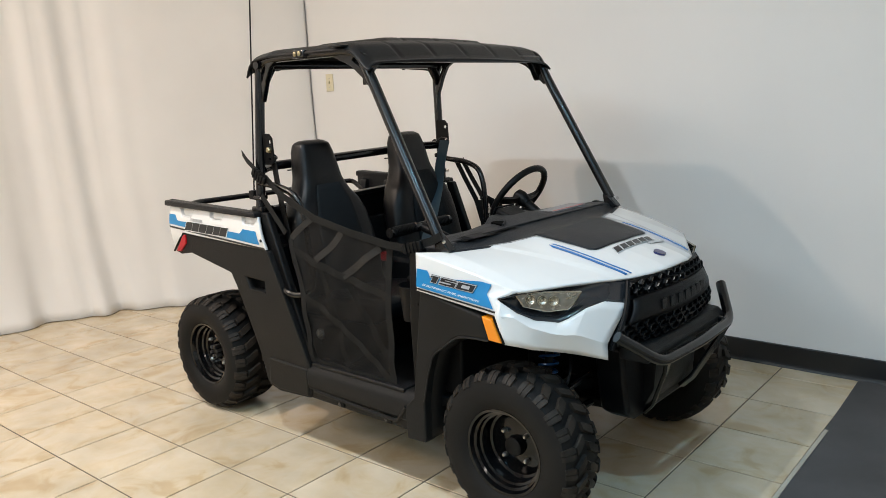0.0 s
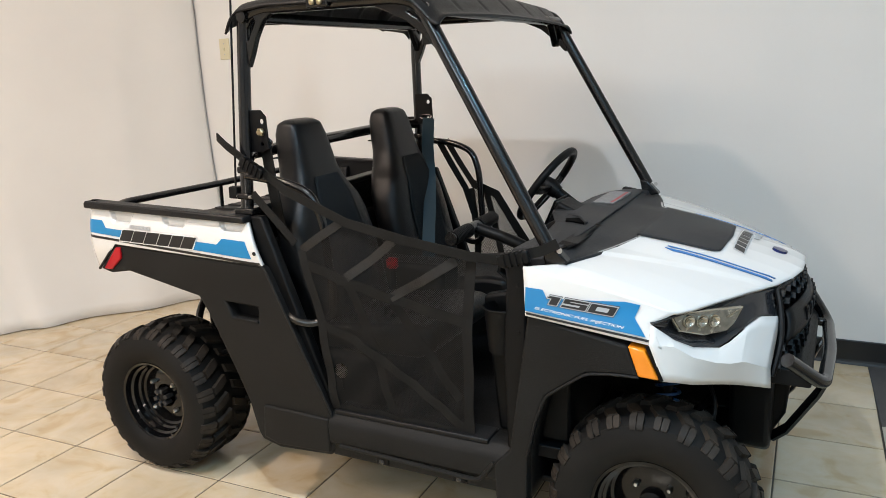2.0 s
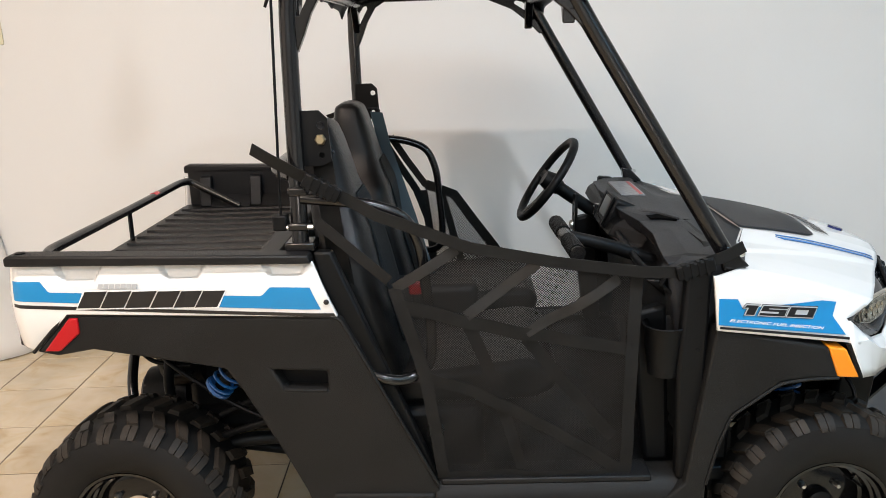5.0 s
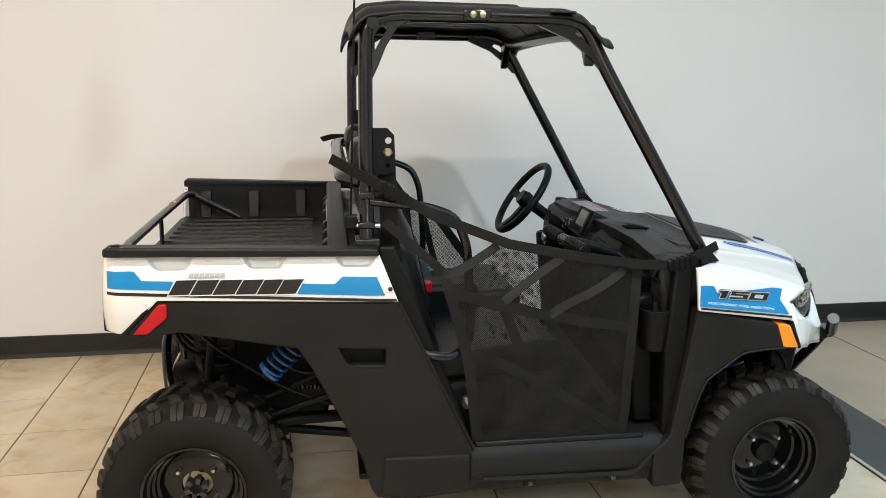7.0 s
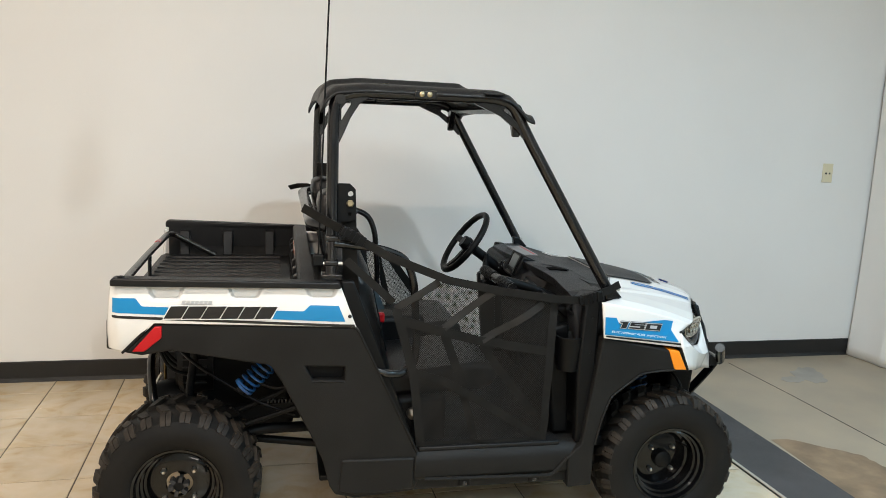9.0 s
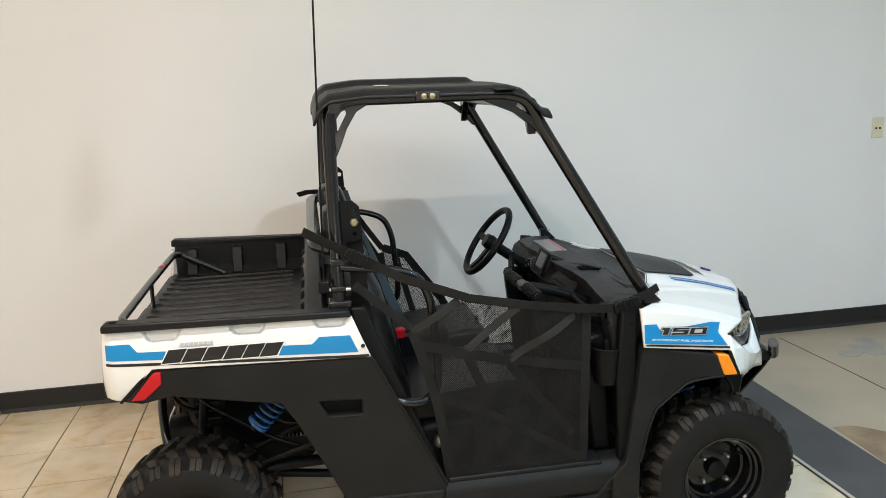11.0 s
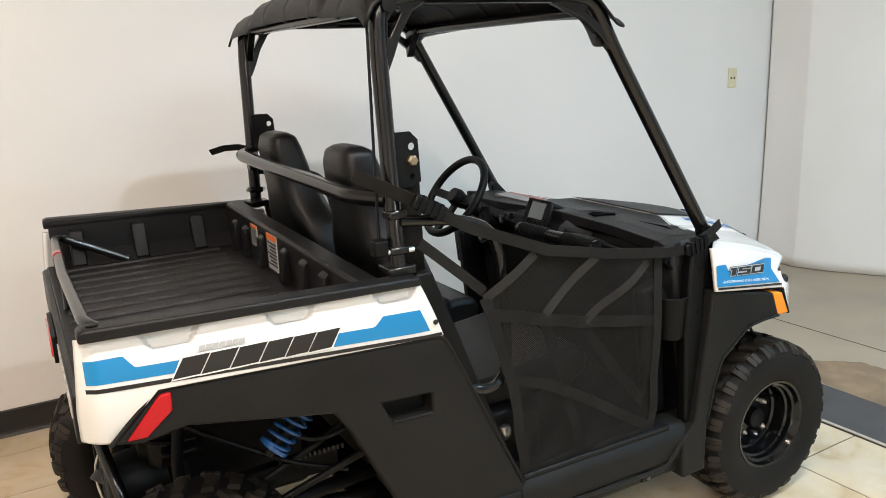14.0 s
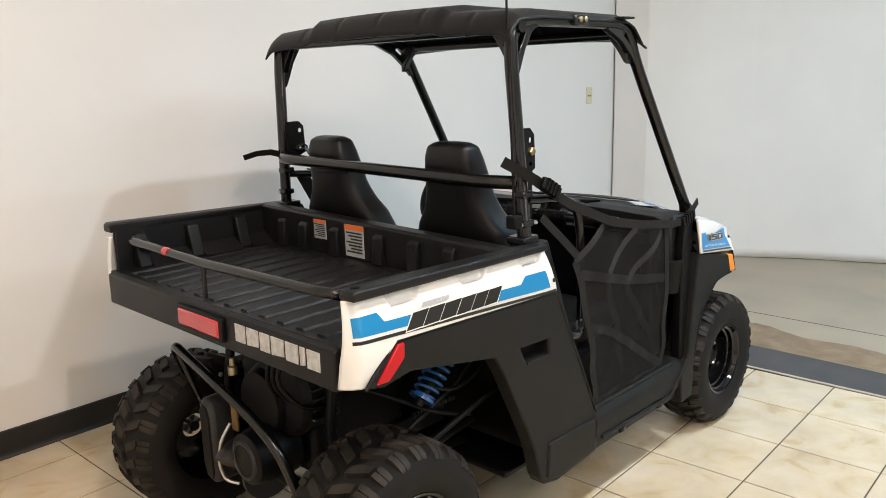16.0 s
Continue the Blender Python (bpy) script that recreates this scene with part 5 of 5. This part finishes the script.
part("vent_lip", tube([(0.458, -0.100, 0.866), (0.505, -0.119, 0.867), (0.545, -0.186, 0.864)], 0.004, 0.02, 8), DASH, car)
part("dash_lip", tube([(0.42, -0.44, 0.795), (0.405, -0.36, 0.800), (0.40, -0.12, 0.815)], 0.009, 0.03), BLACK, car)
part("dash_shelf", prism([(0.40, 0.785), (0.47, 0.780), (0.50, 0.74), (0.45, 0.74)], -0.45, -0.10), BLACK, car, bevel=0.006)
both("dash_end", prism([(0.43, 0.825), (0.475, 0.850), (0.57, 0.852), (0.60, 0.66), (0.46, 0.66)], -0.535, -0.455), DASH, car, bevel=0.012)
for y, z in ((0.20, 0.815), (0.16, 0.822), (0.235, 0.80)):
    part("switch", box(0.392, 0.412, y - 0.010, y + 0.010, z - 0.014, z + 0.014), SMOKE, car, bevel=0.003)
POD = Matrix.Translation((0.416, 0.012, 0.843)) @ Matrix.Rotation(radians(24), 4, "Y")
pod = part("gauge_pod", box(-0.028, 0.055, -0.058, 0.058, -0.048, 0.046, m=POD), BLACK, car, "black instrument pod", bevel=0.010)
part("display", box(-0.034, -0.029, -0.036, 0.036, -0.018, 0.036, m=POD), SCREEN, pod, "small grey display")
for k in range(4):
    part("button", box(-0.035, -0.029, -0.036 + 0.02 * k, -0.026 + 0.02 * k, -0.034, -0.026, m=POD), SMOKE, pod)
part("pod_rim", prism([(-0.056, -0.042), (0.056, -0.042), (0.060, 0.046), (-0.060, 0.046)], -0.035, -0.030, [[(-0.040, -0.022), (0.040, -0.022), (0.040, 0.039), (-0.040, 0.039)]], axis="x"), BLACK, pod, bevel=0.002).matrix_basis = POD
part("dash_sticker", box(0.465, 0.535, 0.15, 0.38, 0.8560, 0.8635), STICKER, car, "grey and red warning sticker on the dash")
part("dash_sticker_band", box(0.520, 0.530, 0.16, 0.37, 0.8635, 0.8640), RED, car)
part("ignition_key", lathe([(-0.004, 0.016), (-0.012, 0.016), (-0.014, 0.010), (-0.008, 0.0)], (0.336, 0.262, 0.749), "x", 16), STEEL, car, "polished ignition switch ring")
part("column_plate", prism([(0.225, 0.855), (0.262, 0.850), (0.290, 0.80), (0.290, 0.725), (0.268, 0.715), (0.236, 0.735), (0.222, 0.80)], 0.334, 0.342, [[(0.256 + 0.006 * math.cos(a), z + 0.006 * math.sin(a)) for a in (0, 1.05, 2.09, 3.14, 4.19, 5.24)] for z in (0.785, 0.815)], axis="x"), BLACK, car, "black steering column bracket with holes", smooth=False)
part("dash_lower", prism([(0.47, 0.775), (0.60, 0.76), (0.60, 0.34), (0.52, 0.34), (0.49, 0.55)], -0.50, 0.50), BLACK, car, bevel=0.01)
# steering wheel
SW = Matrix.Translation((0.255, 0.310, 0.890)) @ Matrix.Rotation(radians(36), 4, "Y")
ring = [SW @ Vector((0, 0.145 * math.cos(2 * math.pi * k / 40), 0.145 * math.sin(2 * math.pi * k / 40))) for k in range(41)]
sw = part("steering_wheel", tube(ring, 0.0135, 0, 12, cap=False), BLACK, car, "black three-spoke steering wheel")
for a in (0, 180, 270):
    d = Vector((0, math.cos(radians(a)), math.sin(radians(a))))
    part("spoke", ribbon([SW @ (d * 0.02 + Vector((0.02, 0, 0))), SW @ (d * 0.08 + Vector((0.015, 0, 0))), SW @ (d * 0.14)], 0.028, 0.012, SW.to_3x3() @ Vector((-1, 0, 0))), BLACK, sw)
hub = lathe([(-0.012, 0.0), (-0.012, 0.026), (0.012, 0.032), (0.05, 0.024), (0.05, 0.0)], (0, 0, 0), "x", 20)
hub.transform(SW)
part("wheel_hub", hub, BLACK, sw)
part("steering_column", tube([SW @ Vector((0.03, 0, 0)), SW @ Vector((0.26, 0, 0))], 0.021, 0), BLACK, car)
# passenger grab bar
part("grab_bar", tube([(0.246, -0.450, 0.852), (0.232, -0.115, 0.850)], 0.0175, 0, 14), TUBE, car, "black padded passenger grab bar")
for k in range(14):
    y = -0.438 + 0.0085 * k
    for y2 in (y, y + 0.190):
        part("grip_rib", tube([(0.2455 - 0.042 * (y2 + 0.44), y2, 0.8515), (0.2455 - 0.042 * (y2 + 0.44), y2 + 0.0045, 0.8515)], 0.0205, 0, 12), BLACK, car)
part("grab_stem", tube([(0.238, -0.28, 0.851), (0.34, -0.28, 0.826), (0.46, -0.28, 0.78)], 0.017, 0.04), BLACK, car)
# door posts and cup holders
both("door_post", prism([(0.462, 0.852), (0.515, 0.845), (0.505, 0.34), (0.455, 0.34), (0.448, 0.60)], -0.580, -0.545), BLACK, car, "black front door post", bevel=0.008)
both("kick_panel", prism([(0.36, 0.72), (0.44, 0.74), (0.46, 0.345), (0.40, 0.345)], -0.50, -0.46), BLACK, car, bevel=0.01)
cup = lathe([(-0.118, 0.0), (-0.118, 0.037), (-0.01, 0.047), (0.0, 0.052), (0.002, 0.049), (-0.01, 0.044), (-0.11, 0.034), (-0.11, 0.0)], (0.430, -0.535, 0.708), "z", 24)
both("cup_holder", cup, BLACK, car, "black cup holder")
for z in (0.78, 0.66, 0.52, 0.42):
    both("post_bolt", bolt(0.490, -0.581, z, 0.005, 0.002), BLACK, car)
part("pedal", box(0.48, 0.50, 0.20, 0.27, 0.36, 0.44), BLACK, car, bevel=0.006)
part("shift_knob", lathe([(-0.03, 0.008), (0.0, 0.018), (0.02, 0.020), (0.034, 0.010), (0.036, 0)], (-0.02, -0.02, 0.60), "z", 16), SMOKE, car)

# -- roll cage --
def cage(s, foot, top):
    """One side of the cage; s: the sign of y."""
    x1, y1, z1 = top
    return tube([foot, (x1 + 0.012, y1, z1 - 0.02), (x1 - 0.045, y1, z1 + 0.082), (x1 - 0.110, y1 + s * 0.004, z1 + 0.098), (-0.300, y1, 1.484), (-0.366, y1, 1.464), (-0.371, y1 + s * 0.004, 1.38), (-0.374, s * 0.540, 0.90)], 0.0185, 0.06, 16)


part("cage_tube", cage(-1, (0.553, -0.529, 0.868), (0.245, -0.492, 1.385)), TUBE, car, "gloss black roll cage tube")
part("cage_tube", cage(1, (0.560, 0.535, 0.870), (0.258, 0.522, 1.385)), TUBE, car, "gloss black roll cage tube")
part("cage_header", tube([(0.214, -0.50, 1.452), (0.222, 0.52, 1.452)], 0.016, 0), TUBE, car)
part("cage_header", tube([(-0.352, -0.52, 1.462), (-0.352, 0.52, 1.462)], 0.016, 0), TUBE, car)
part("seat_back_bar", tube([(-0.378, -0.515, 1.065), (-0.432, -0.44, 1.070), (-0.436, 0.40, 1.085), (-0.425, 0.46, 1.085), (-0.378, 0.52, 1.085)], 0.0215, 0.03, 14, flat=0.85), TUBE, car, "black cross bar behind the seats")
rear_slot = [(-0.350, 1.398), (-0.345, 1.398), (-0.335, 1.416), (-0.317, 1.447), (-0.321, 1.456), (-0.332, 1.452), (-0.348, 1.430)]
front_slot = [(0.236, 1.400), (0.198, 1.427), (0.168, 1.446), (0.174, 1.455), (0.197, 1.449), (0.222, 1.426)]
for y0, s in ((-0.492, -1), (0.522, 1)):
    part("gusset", prism([(-0.372, 1.322), (-0.354, 1.324), (-0.337, 1.360), (-0.319, 1.404), (-0.291, 1.449), (-0.255, 1.470), (-0.255, 1.482), (-0.340, 1.476), (-0.366, 1.440)], y0 - 0.011, y0 + 0.011, [rear_slot]), TUBE, car, "black corner plate with a slot", bevel=0.003)
    part("gusset", prism([(0.268, 1.352), (0.253, 1.345), (0.215, 1.385), (0.160, 1.428), (0.075, 1.463), (0.075, 1.480), (0.135, 1.478), (0.200, 1.464), (0.245, 1.400)], y0 - 0.011, y0 + 0.011, [front_slot]), TUBE, car, "black corner plate with a slot", bevel=0.003)
    front = [(y0, 1.362), (y0 - s * 0.012, 1.368), (y0 - s * 0.034, 1.402), (y0 - s * 0.072, 1.447), (y0 - s * 0.076, 1.462), (y0, 1.462)]
    rear = [(y0, 1.366), (y0 - s * 0.014, 1.372), (y0 - s * 0.032, 1.402), (y0 - s * 0.066, 1.452), (y0 - s * 0.070, 1.468), (y0, 1.468)]
    part("gusset", prism(front, 0.203, 0.229, axis="x"), TUBE, car, bevel=0.003)
    part("gusset", prism(rear, -0.368, -0.346, axis="x"), TUBE, car, bevel=0.003)
both("cage_clamp", box(-0.125, -0.055, -0.526, -0.495, 1.470, 1.499), TUBE, car, bevel=0.005)
both("clamp_bolt", bolt(-0.102, -0.526, 1.485, 0.0085, 0.006), BRASS, car, "yellow zinc bolt head")
both("clamp_bolt", bolt(-0.078, -0.526, 1.485, 0.0085, 0.006), BRASS, car, "yellow zinc bolt head")
plate = [(-0.372, 1.204), (-0.318, 1.204), (-0.300, 1.186), (-0.296, 1.095), (-0.318, 1.085), (-0.372, 1.085)]
circ = lambda cx, cz, r: [(cx + r * math.cos(2 * math.pi * k / 14), cz + r * math.sin(2 * math.pi * k / 14)) for k in range(14)]
both("belt_plate", prism(plate, -0.515, -0.509, [circ(-0.315, 1.172, 0.0085), circ(-0.317, 1.108, 0.0065)]), BLACK, car, "black steel belt anchor plate with holes", smooth=False)
both("anchor_bolt", bolt(-0.317, -0.515, 1.142, 0.0125, 0.012, sides=6), BRASS, car, "yellow zinc anchor bolt", smooth=False)
both("post_clamp", box(-0.392, -0.350, -0.550, -0.508, 1.025, 1.045), TUBE, car, bevel=0.005)
both("post_clamp", box(-0.396, -0.352, -0.556, -0.515, 0.950, 0.968), TUBE, car, bevel=0.005)
both("post_bolt", tube([(-0.40, -0.545, 0.958), (-0.34, -0.55, 0.958)], 0.006, 0, 8), STEEL, car)
both("post_foot", box(-0.405, -0.340, -0.56, -0.50, 0.905, 0.925), TUBE, car, bevel=0.004)
both("pillar_foot", prism([(0.534, 0.888), (0.562, 0.884), (0.606, 0.838), (0.548, 0.826)], -0.546, -0.510), TUBE, car, "black cage foot bracket", bevel=0.005)
both("foot_bolt", bolt(0.585, -0.546, 0.868, 0.007, 0.004), STEEL, car)
hoop = [(-0.365, -0.540, 1.020), (-0.22, -0.545, 1.005), (-0.140, -0.540, 0.975), (-0.110, -0.535, 0.90), (-0.095, -0.530, 0.70), (-0.100, -0.532, 0.620), (-0.150, -0.560, 0.596), (-0.200, -0.576, 0.606), (-0.25, -0.560, 0.622)]
both("hip_bar", tube(hoop, 0.0125, 0.05, 12), TUBE, car, "black tubular hip bar")


# roof skin
def roof(u, v, lift=0.0):
    x = lerp(-0.412, 0.270, u)
    y = lerp(-0.524, 0.546, v)
    z = along([(-0.412, 1.440), (-0.404, 1.460), (-0.390, 1.482), (-0.365, 1.500), (-0.27, 1.510), (0.15, 1.506), (0.195, 1.492), (0.230, 1.458), (0.250, 1.436), (0.270, 1.432)], x)
    w = abs(y - 0.011) / 0.535
    z += 0.016 * (1 - w ** 2) - 0.022 * max(0.0, (w - 0.9) / 0.1) ** 2
    hump = min(1, max(0, (0.30 - abs(y - 0.02)) / 0.03)) * min(1, max(0, (x + 0.420) / 0.02)) * min(1, max(0, (0.105 - x) / 0.03))
    z += 0.017 * hump
    for c in (-0.36, -0.18, 0.0, 0.18, 0.36):
        d = abs(y - c - 0.06 * (x + 0.1)) / 0.014
        if d < 1 and abs(x - 0.02) < 0.225 or d < 1 and x < -0.3:
            z -= 0.005 * (1 - d)
    return Vector((x, y, z + lift))


part("roof", sheet(roof, 60, 150), BEDBLACK, car, "black moulded plastic roof with pressed ribs", solid=0.006, out=(0, 0, 1))
part("roof_patch", sheet(lambda u, v: roof(lerp(0.27, 0.33, u), lerp(0.10, 0.16, v), 0.003), 4, 4), PLATE, car)
both("roof_tab", box(0.10, 0.16, -0.542, -0.50, 1.492, 1.498), BEDBLACK, car, bevel=0.002)
# whip aerial
part("aerial_base", box(-0.430, -0.398, -0.551, -0.519, 0.950, 0.985), BLACK, car, bevel=0.004)
mast = part("aerial", tube([(-0.414, -0.535, 0.98), (-0.380, -0.476, 2.0), (-0.364, -0.448, 2.47)], 0.0032, 0, 6), BLACK, car, "thin black whip aerial")


def pennant(u, v):
    """A small flag that hangs limp and folded from the aerial's tip."""
    z = lerp(2.375, 2.165, v)
    w = along([(0.0, 0.004), (0.25, 0.018), (0.6, 0.034), (0.78, 0.040), (0.9, 0.026), (1.0, 0.003)], v)
    side = (2 * u - 1) * w
    return Vector((-0.367 + 0.034 * (z - 2.375) + 0.75 * side, -0.456 + 0.058 * (z - 2.375) + 0.6 * side + 0.006 * math.sin(5 * u + 4 * v), z))


part("pennant", sheet(pennant, 10, 20), ORANGE, mast, "small limp orange safety pennant", solid=0.001)

# -- side nets --
def net_at(x, z):
    return Vector((x, -0.566 - 0.009 * math.sin(9 * x) * math.sin(7 * z + 1) - 0.004 * math.sin(23 * x + 11 * z) - 0.004 * math.sin(47 * x - 31 * z + 2 * math.sin(9 * z)), z))


def net_point(u, v):
    left = lerp(-0.078, -0.175, min(1, v / 0.98))
    right = lerp(0.352, 0.365, v)
    x = lerp(left, right, u)
    top = along([(-0.175, 0.820), (-0.030, 0.910), (0.365, 0.839)], x)
    return net_at(x, lerp(0.347, top, v))


def strap(points, width=0.024, lift=0.0022, n=24):
    pts = [Vector((*p, 0)) for p in points]
    out = []
    for k in range(n + 1):
        p = curve3(pts, k / n)
        q = net_at(p.x, p.y)
        out.append(q + Vector((0, -lift, 0)))
    return ribbon(out, width, 0.0014, (0, 1, 0.02))


side_net = new("side_net")
side_net.parent = car
side_net["label"] = "black mesh door net with webbing straps"
part("mesh_cloth", sheet(net_point, 50, 40), NET, side_net, "see-through black mesh cloth")
lines = [([(-0.172, 0.815), (-0.033, 0.902)], 0.024), ([(-0.172, 0.818), (-0.158, 0.772), (-0.110, 0.606), (-0.078, 0.352)], 0.028), ([(0.358, 0.842), (0.348, 0.656), (0.342, 0.345)], 0.028), ([(-0.073, 0.357), (0.345, 0.352)], 0.022),
         ([(-0.158, 0.776), (-0.015, 0.738), (0.116, 0.702), (0.348, 0.662)], 0.030), ([(-0.108, 0.606), (0.0, 0.566), (0.12, 0.498), (0.338, 0.356)], 0.028), ([(-0.016, 0.740), (0.020, 0.650), (0.062, 0.545)], -0.028), ([(0.060, 0.525), (0.085, 0.44), (0.104, 0.365)], -0.026),
         ([(0.116, 0.690), (0.20, 0.58), (0.312, 0.440)], -0.028), ([(0.116, 0.705), (0.215, 0.762), (0.318, 0.826)], 0.025), ([(-0.016, 0.752), (0.06, 0.805), (0.140, 0.868)], 0.025)]
# a minus sign: sewn on the inner side
for k, (pts, w) in enumerate(lines):
    # three straps take the paler colour that stands in for sheen
    part("webbing_strap", strap(pts, abs(w), math.copysign(0.0022, w)), SHEENWEB if k in (0, 9, 10) else WEB, side_net)
top = [(-0.300, -0.557, 1.040), (-0.20, -0.572, 0.984), (-0.005, -0.578, 0.908), (0.18, -0.578, 0.870), (0.365, -0.578, 0.843), (0.44, -0.572, 0.838), (0.545, -0.562, 0.868), (0.585, -0.558, 0.888)]
part("top_strap", ribbon(top, 0.026, 0.003, (0, 1, 0.05)), WEB, side_net)
part("strap_tail", ribbon([(-0.36, 0.545, 1.085), (-0.41, 0.560, 1.100), (-0.45, 0.585, 1.098), (-0.49, 0.610, 1.085)], 0.024, 0.003, (0, 1, 0.6)), WEB, side_net)
part("strap_tail", ribbon([(-0.300, -0.559, 1.041), (-0.360, -0.561, 1.074), (-0.42, -0.553, 1.106), (-0.463, -0.540, 1.130)], 0.028, 0.003, (0, 1, 0.4)), WEB, side_net)
part("rear_strap", ribbon([(-0.33, -0.56, 0.97), (-0.25, -0.568, 0.90), (-0.181, -0.574, 0.838)], 0.024, 0.003, (0, 1, 0)), WEB, side_net)
for (x, z, a) in ((-0.312, 1.048, 29), (0.478, 0.846, -14)):
    m = Matrix.Translation((x, -0.578, z)) @ Matrix.Rotation(radians(a), 4, "Y")
    part("strap_buckle", box(-0.042, 0.042, -0.007, 0.007, -0.016, 0.016, m=m), BLACK, side_net, "black plastic buckle", bevel=0.004)
    for k in range(4):
        part("buckle_rib", box(-0.028 + 0.016 * k, -0.021 + 0.016 * k, -0.010, 0.008, -0.018, 0.018, m=m), BLACK, side_net)


# the far door's net is unclipped in front and hangs from the rear post
loose = new("side_net")
loose.parent = car
loose["label"] = "black mesh door net hanging loose and folded"


def loose_point(u, v):
    top = curve3([(-0.150, 0, 0.835), (-0.050, 0, 0.795), (0.090, 0, 0.600), (0.16, 0, 0.46)], u)
    low = curve3([(-0.150, 0, 0.40), (-0.05, 0, 0.36), (0.05, 0, 0.35), (0.15, 0, 0.35)], u)
    p = top.lerp(low, v)
    return Vector((p.x, 0.555 + 0.018 * math.sin(19 * u + 3 * v) + 0.01 * math.sin(7 * v), p.z))


part("mesh_cloth", sheet(loose_point, 40, 30), NET, loose, "see-through black mesh cloth")
for pts, w in (([(-0.300, 0.56, 1.015), (-0.245, 0.562, 0.92), (-0.185, 0.565, 0.822), (-0.15, 0.565, 0.72)], 0.026), ([(-0.268, 0.57, 1.015), (-0.215, 0.572, 0.93), (-0.150, 0.572, 0.835)], 0.024),
               ([(-0.150, 0.56, 0.842), (-0.050, 0.57, 0.800), (0.02, 0.56, 0.70), (0.090, 0.55, 0.605), (0.16, 0.56, 0.47)], 0.034), ([(-0.16, 0.565, 0.82), (-0.135, 0.57, 0.60), (-0.14, 0.56, 0.40)], 0.028), ([(-0.10, 0.575, 0.82), (-0.06, 0.58, 0.66), (-0.02, 0.57, 0.5)], 0.026)):
    part("webbing_strap", ribbon(pts, w, 0.0028, (0, 1, 0.05)), WEB, loose)

# ---- floor tiles, each a piece of its own ----
PITCH, TURN, OX, OY = 0.3370, radians(2.7), 0.0506, 0.1631


def clip(poly, p, n):
    """Keeps the side of the line through p that n points to."""
    out = []
    for a, b in zip(poly, poly[1:] + poly[:1]):
        da, db = (a - p).dot(n), (b - p).dot(n)
        if da >= 0:
            out.append(a)
        if (da >= 0) != (db >= 0):
            out.append(a.lerp(b, da / (da - db)))
    return out


def tile_mesh(poly):
    c = sum(poly, Vector((0, 0))) / len(poly)
    bm = bmesh.new()
    low = [bm.verts.new((p.x, p.y, -0.006)) for p in poly]
    mid = [bm.verts.new((p.x, p.y, -0.0012)) for p in poly]
    top = [bm.verts.new((*(c + (p - c) * (1 - 0.003 / max(0.02, (p - c).length))), 0.0)) for p in poly]
    for a, b in ((low, mid), (mid, top)):
        for i in range(len(poly)):
            j = (i + 1) % len(poly)
            bm.faces.new((a[i], a[j], b[j], b[i]))
    bm.faces.new(top)
    me = bpy.data.meshes.new("tile")
    bmesh.ops.recalc_face_normals(bm, faces=bm.faces)
    bm.to_mesh(me)
    bm.free()
    me.materials.append(TILE)
    return me


half = PITCH / 2 - 0.0025
square = [Vector(p) for p in ((-half, -half), (half, -half), (half, half), (-half, half))]
whole = tile_mesh(square)
cut_a, cut_b = Vector((1.450, -1.0)), Vector((1.338, 1.36))
cut_n = Vector((-(cut_b - cut_a).y, (cut_b - cut_a).x)).normalized()
rot = Matrix.Rotation(TURN, 2)
for i in range(-10, 6):
    for j in range(-19, 5):
        c = rot @ Vector((OX + (i + 0.5) * PITCH, OY + (j + 0.5) * PITCH))
        if c.x < -3.3 or c.y < -6.0 or c.x > 1.65 or c.y > WALL_Y + 0.2:
            continue
        poly = [c + rot @ p for p in square]
        poly = clip(poly, cut_a, cut_n)
        poly = clip(poly, Vector((0, WALL_Y)), Vector((math.sin(SKEW), -math.cos(SKEW)))) if poly else poly
        if len(poly) < 3 or abs(sum(a.x * b.y - a.y * b.x for a, b in zip(poly, poly[1:] + poly[:1]))) < 0.002:
            continue
        if all((p - q).length < 1e-6 for p, q in zip(poly, [c + rot @ p for p in square])) and len(poly) == 4:
            ob = new("tile", whole)
            ob.location, ob.rotation_euler = (c.x, c.y, 0), (0, 0, TURN)
        else:
            ob = new("tile", tile_mesh(poly))
        ob.parent = slab
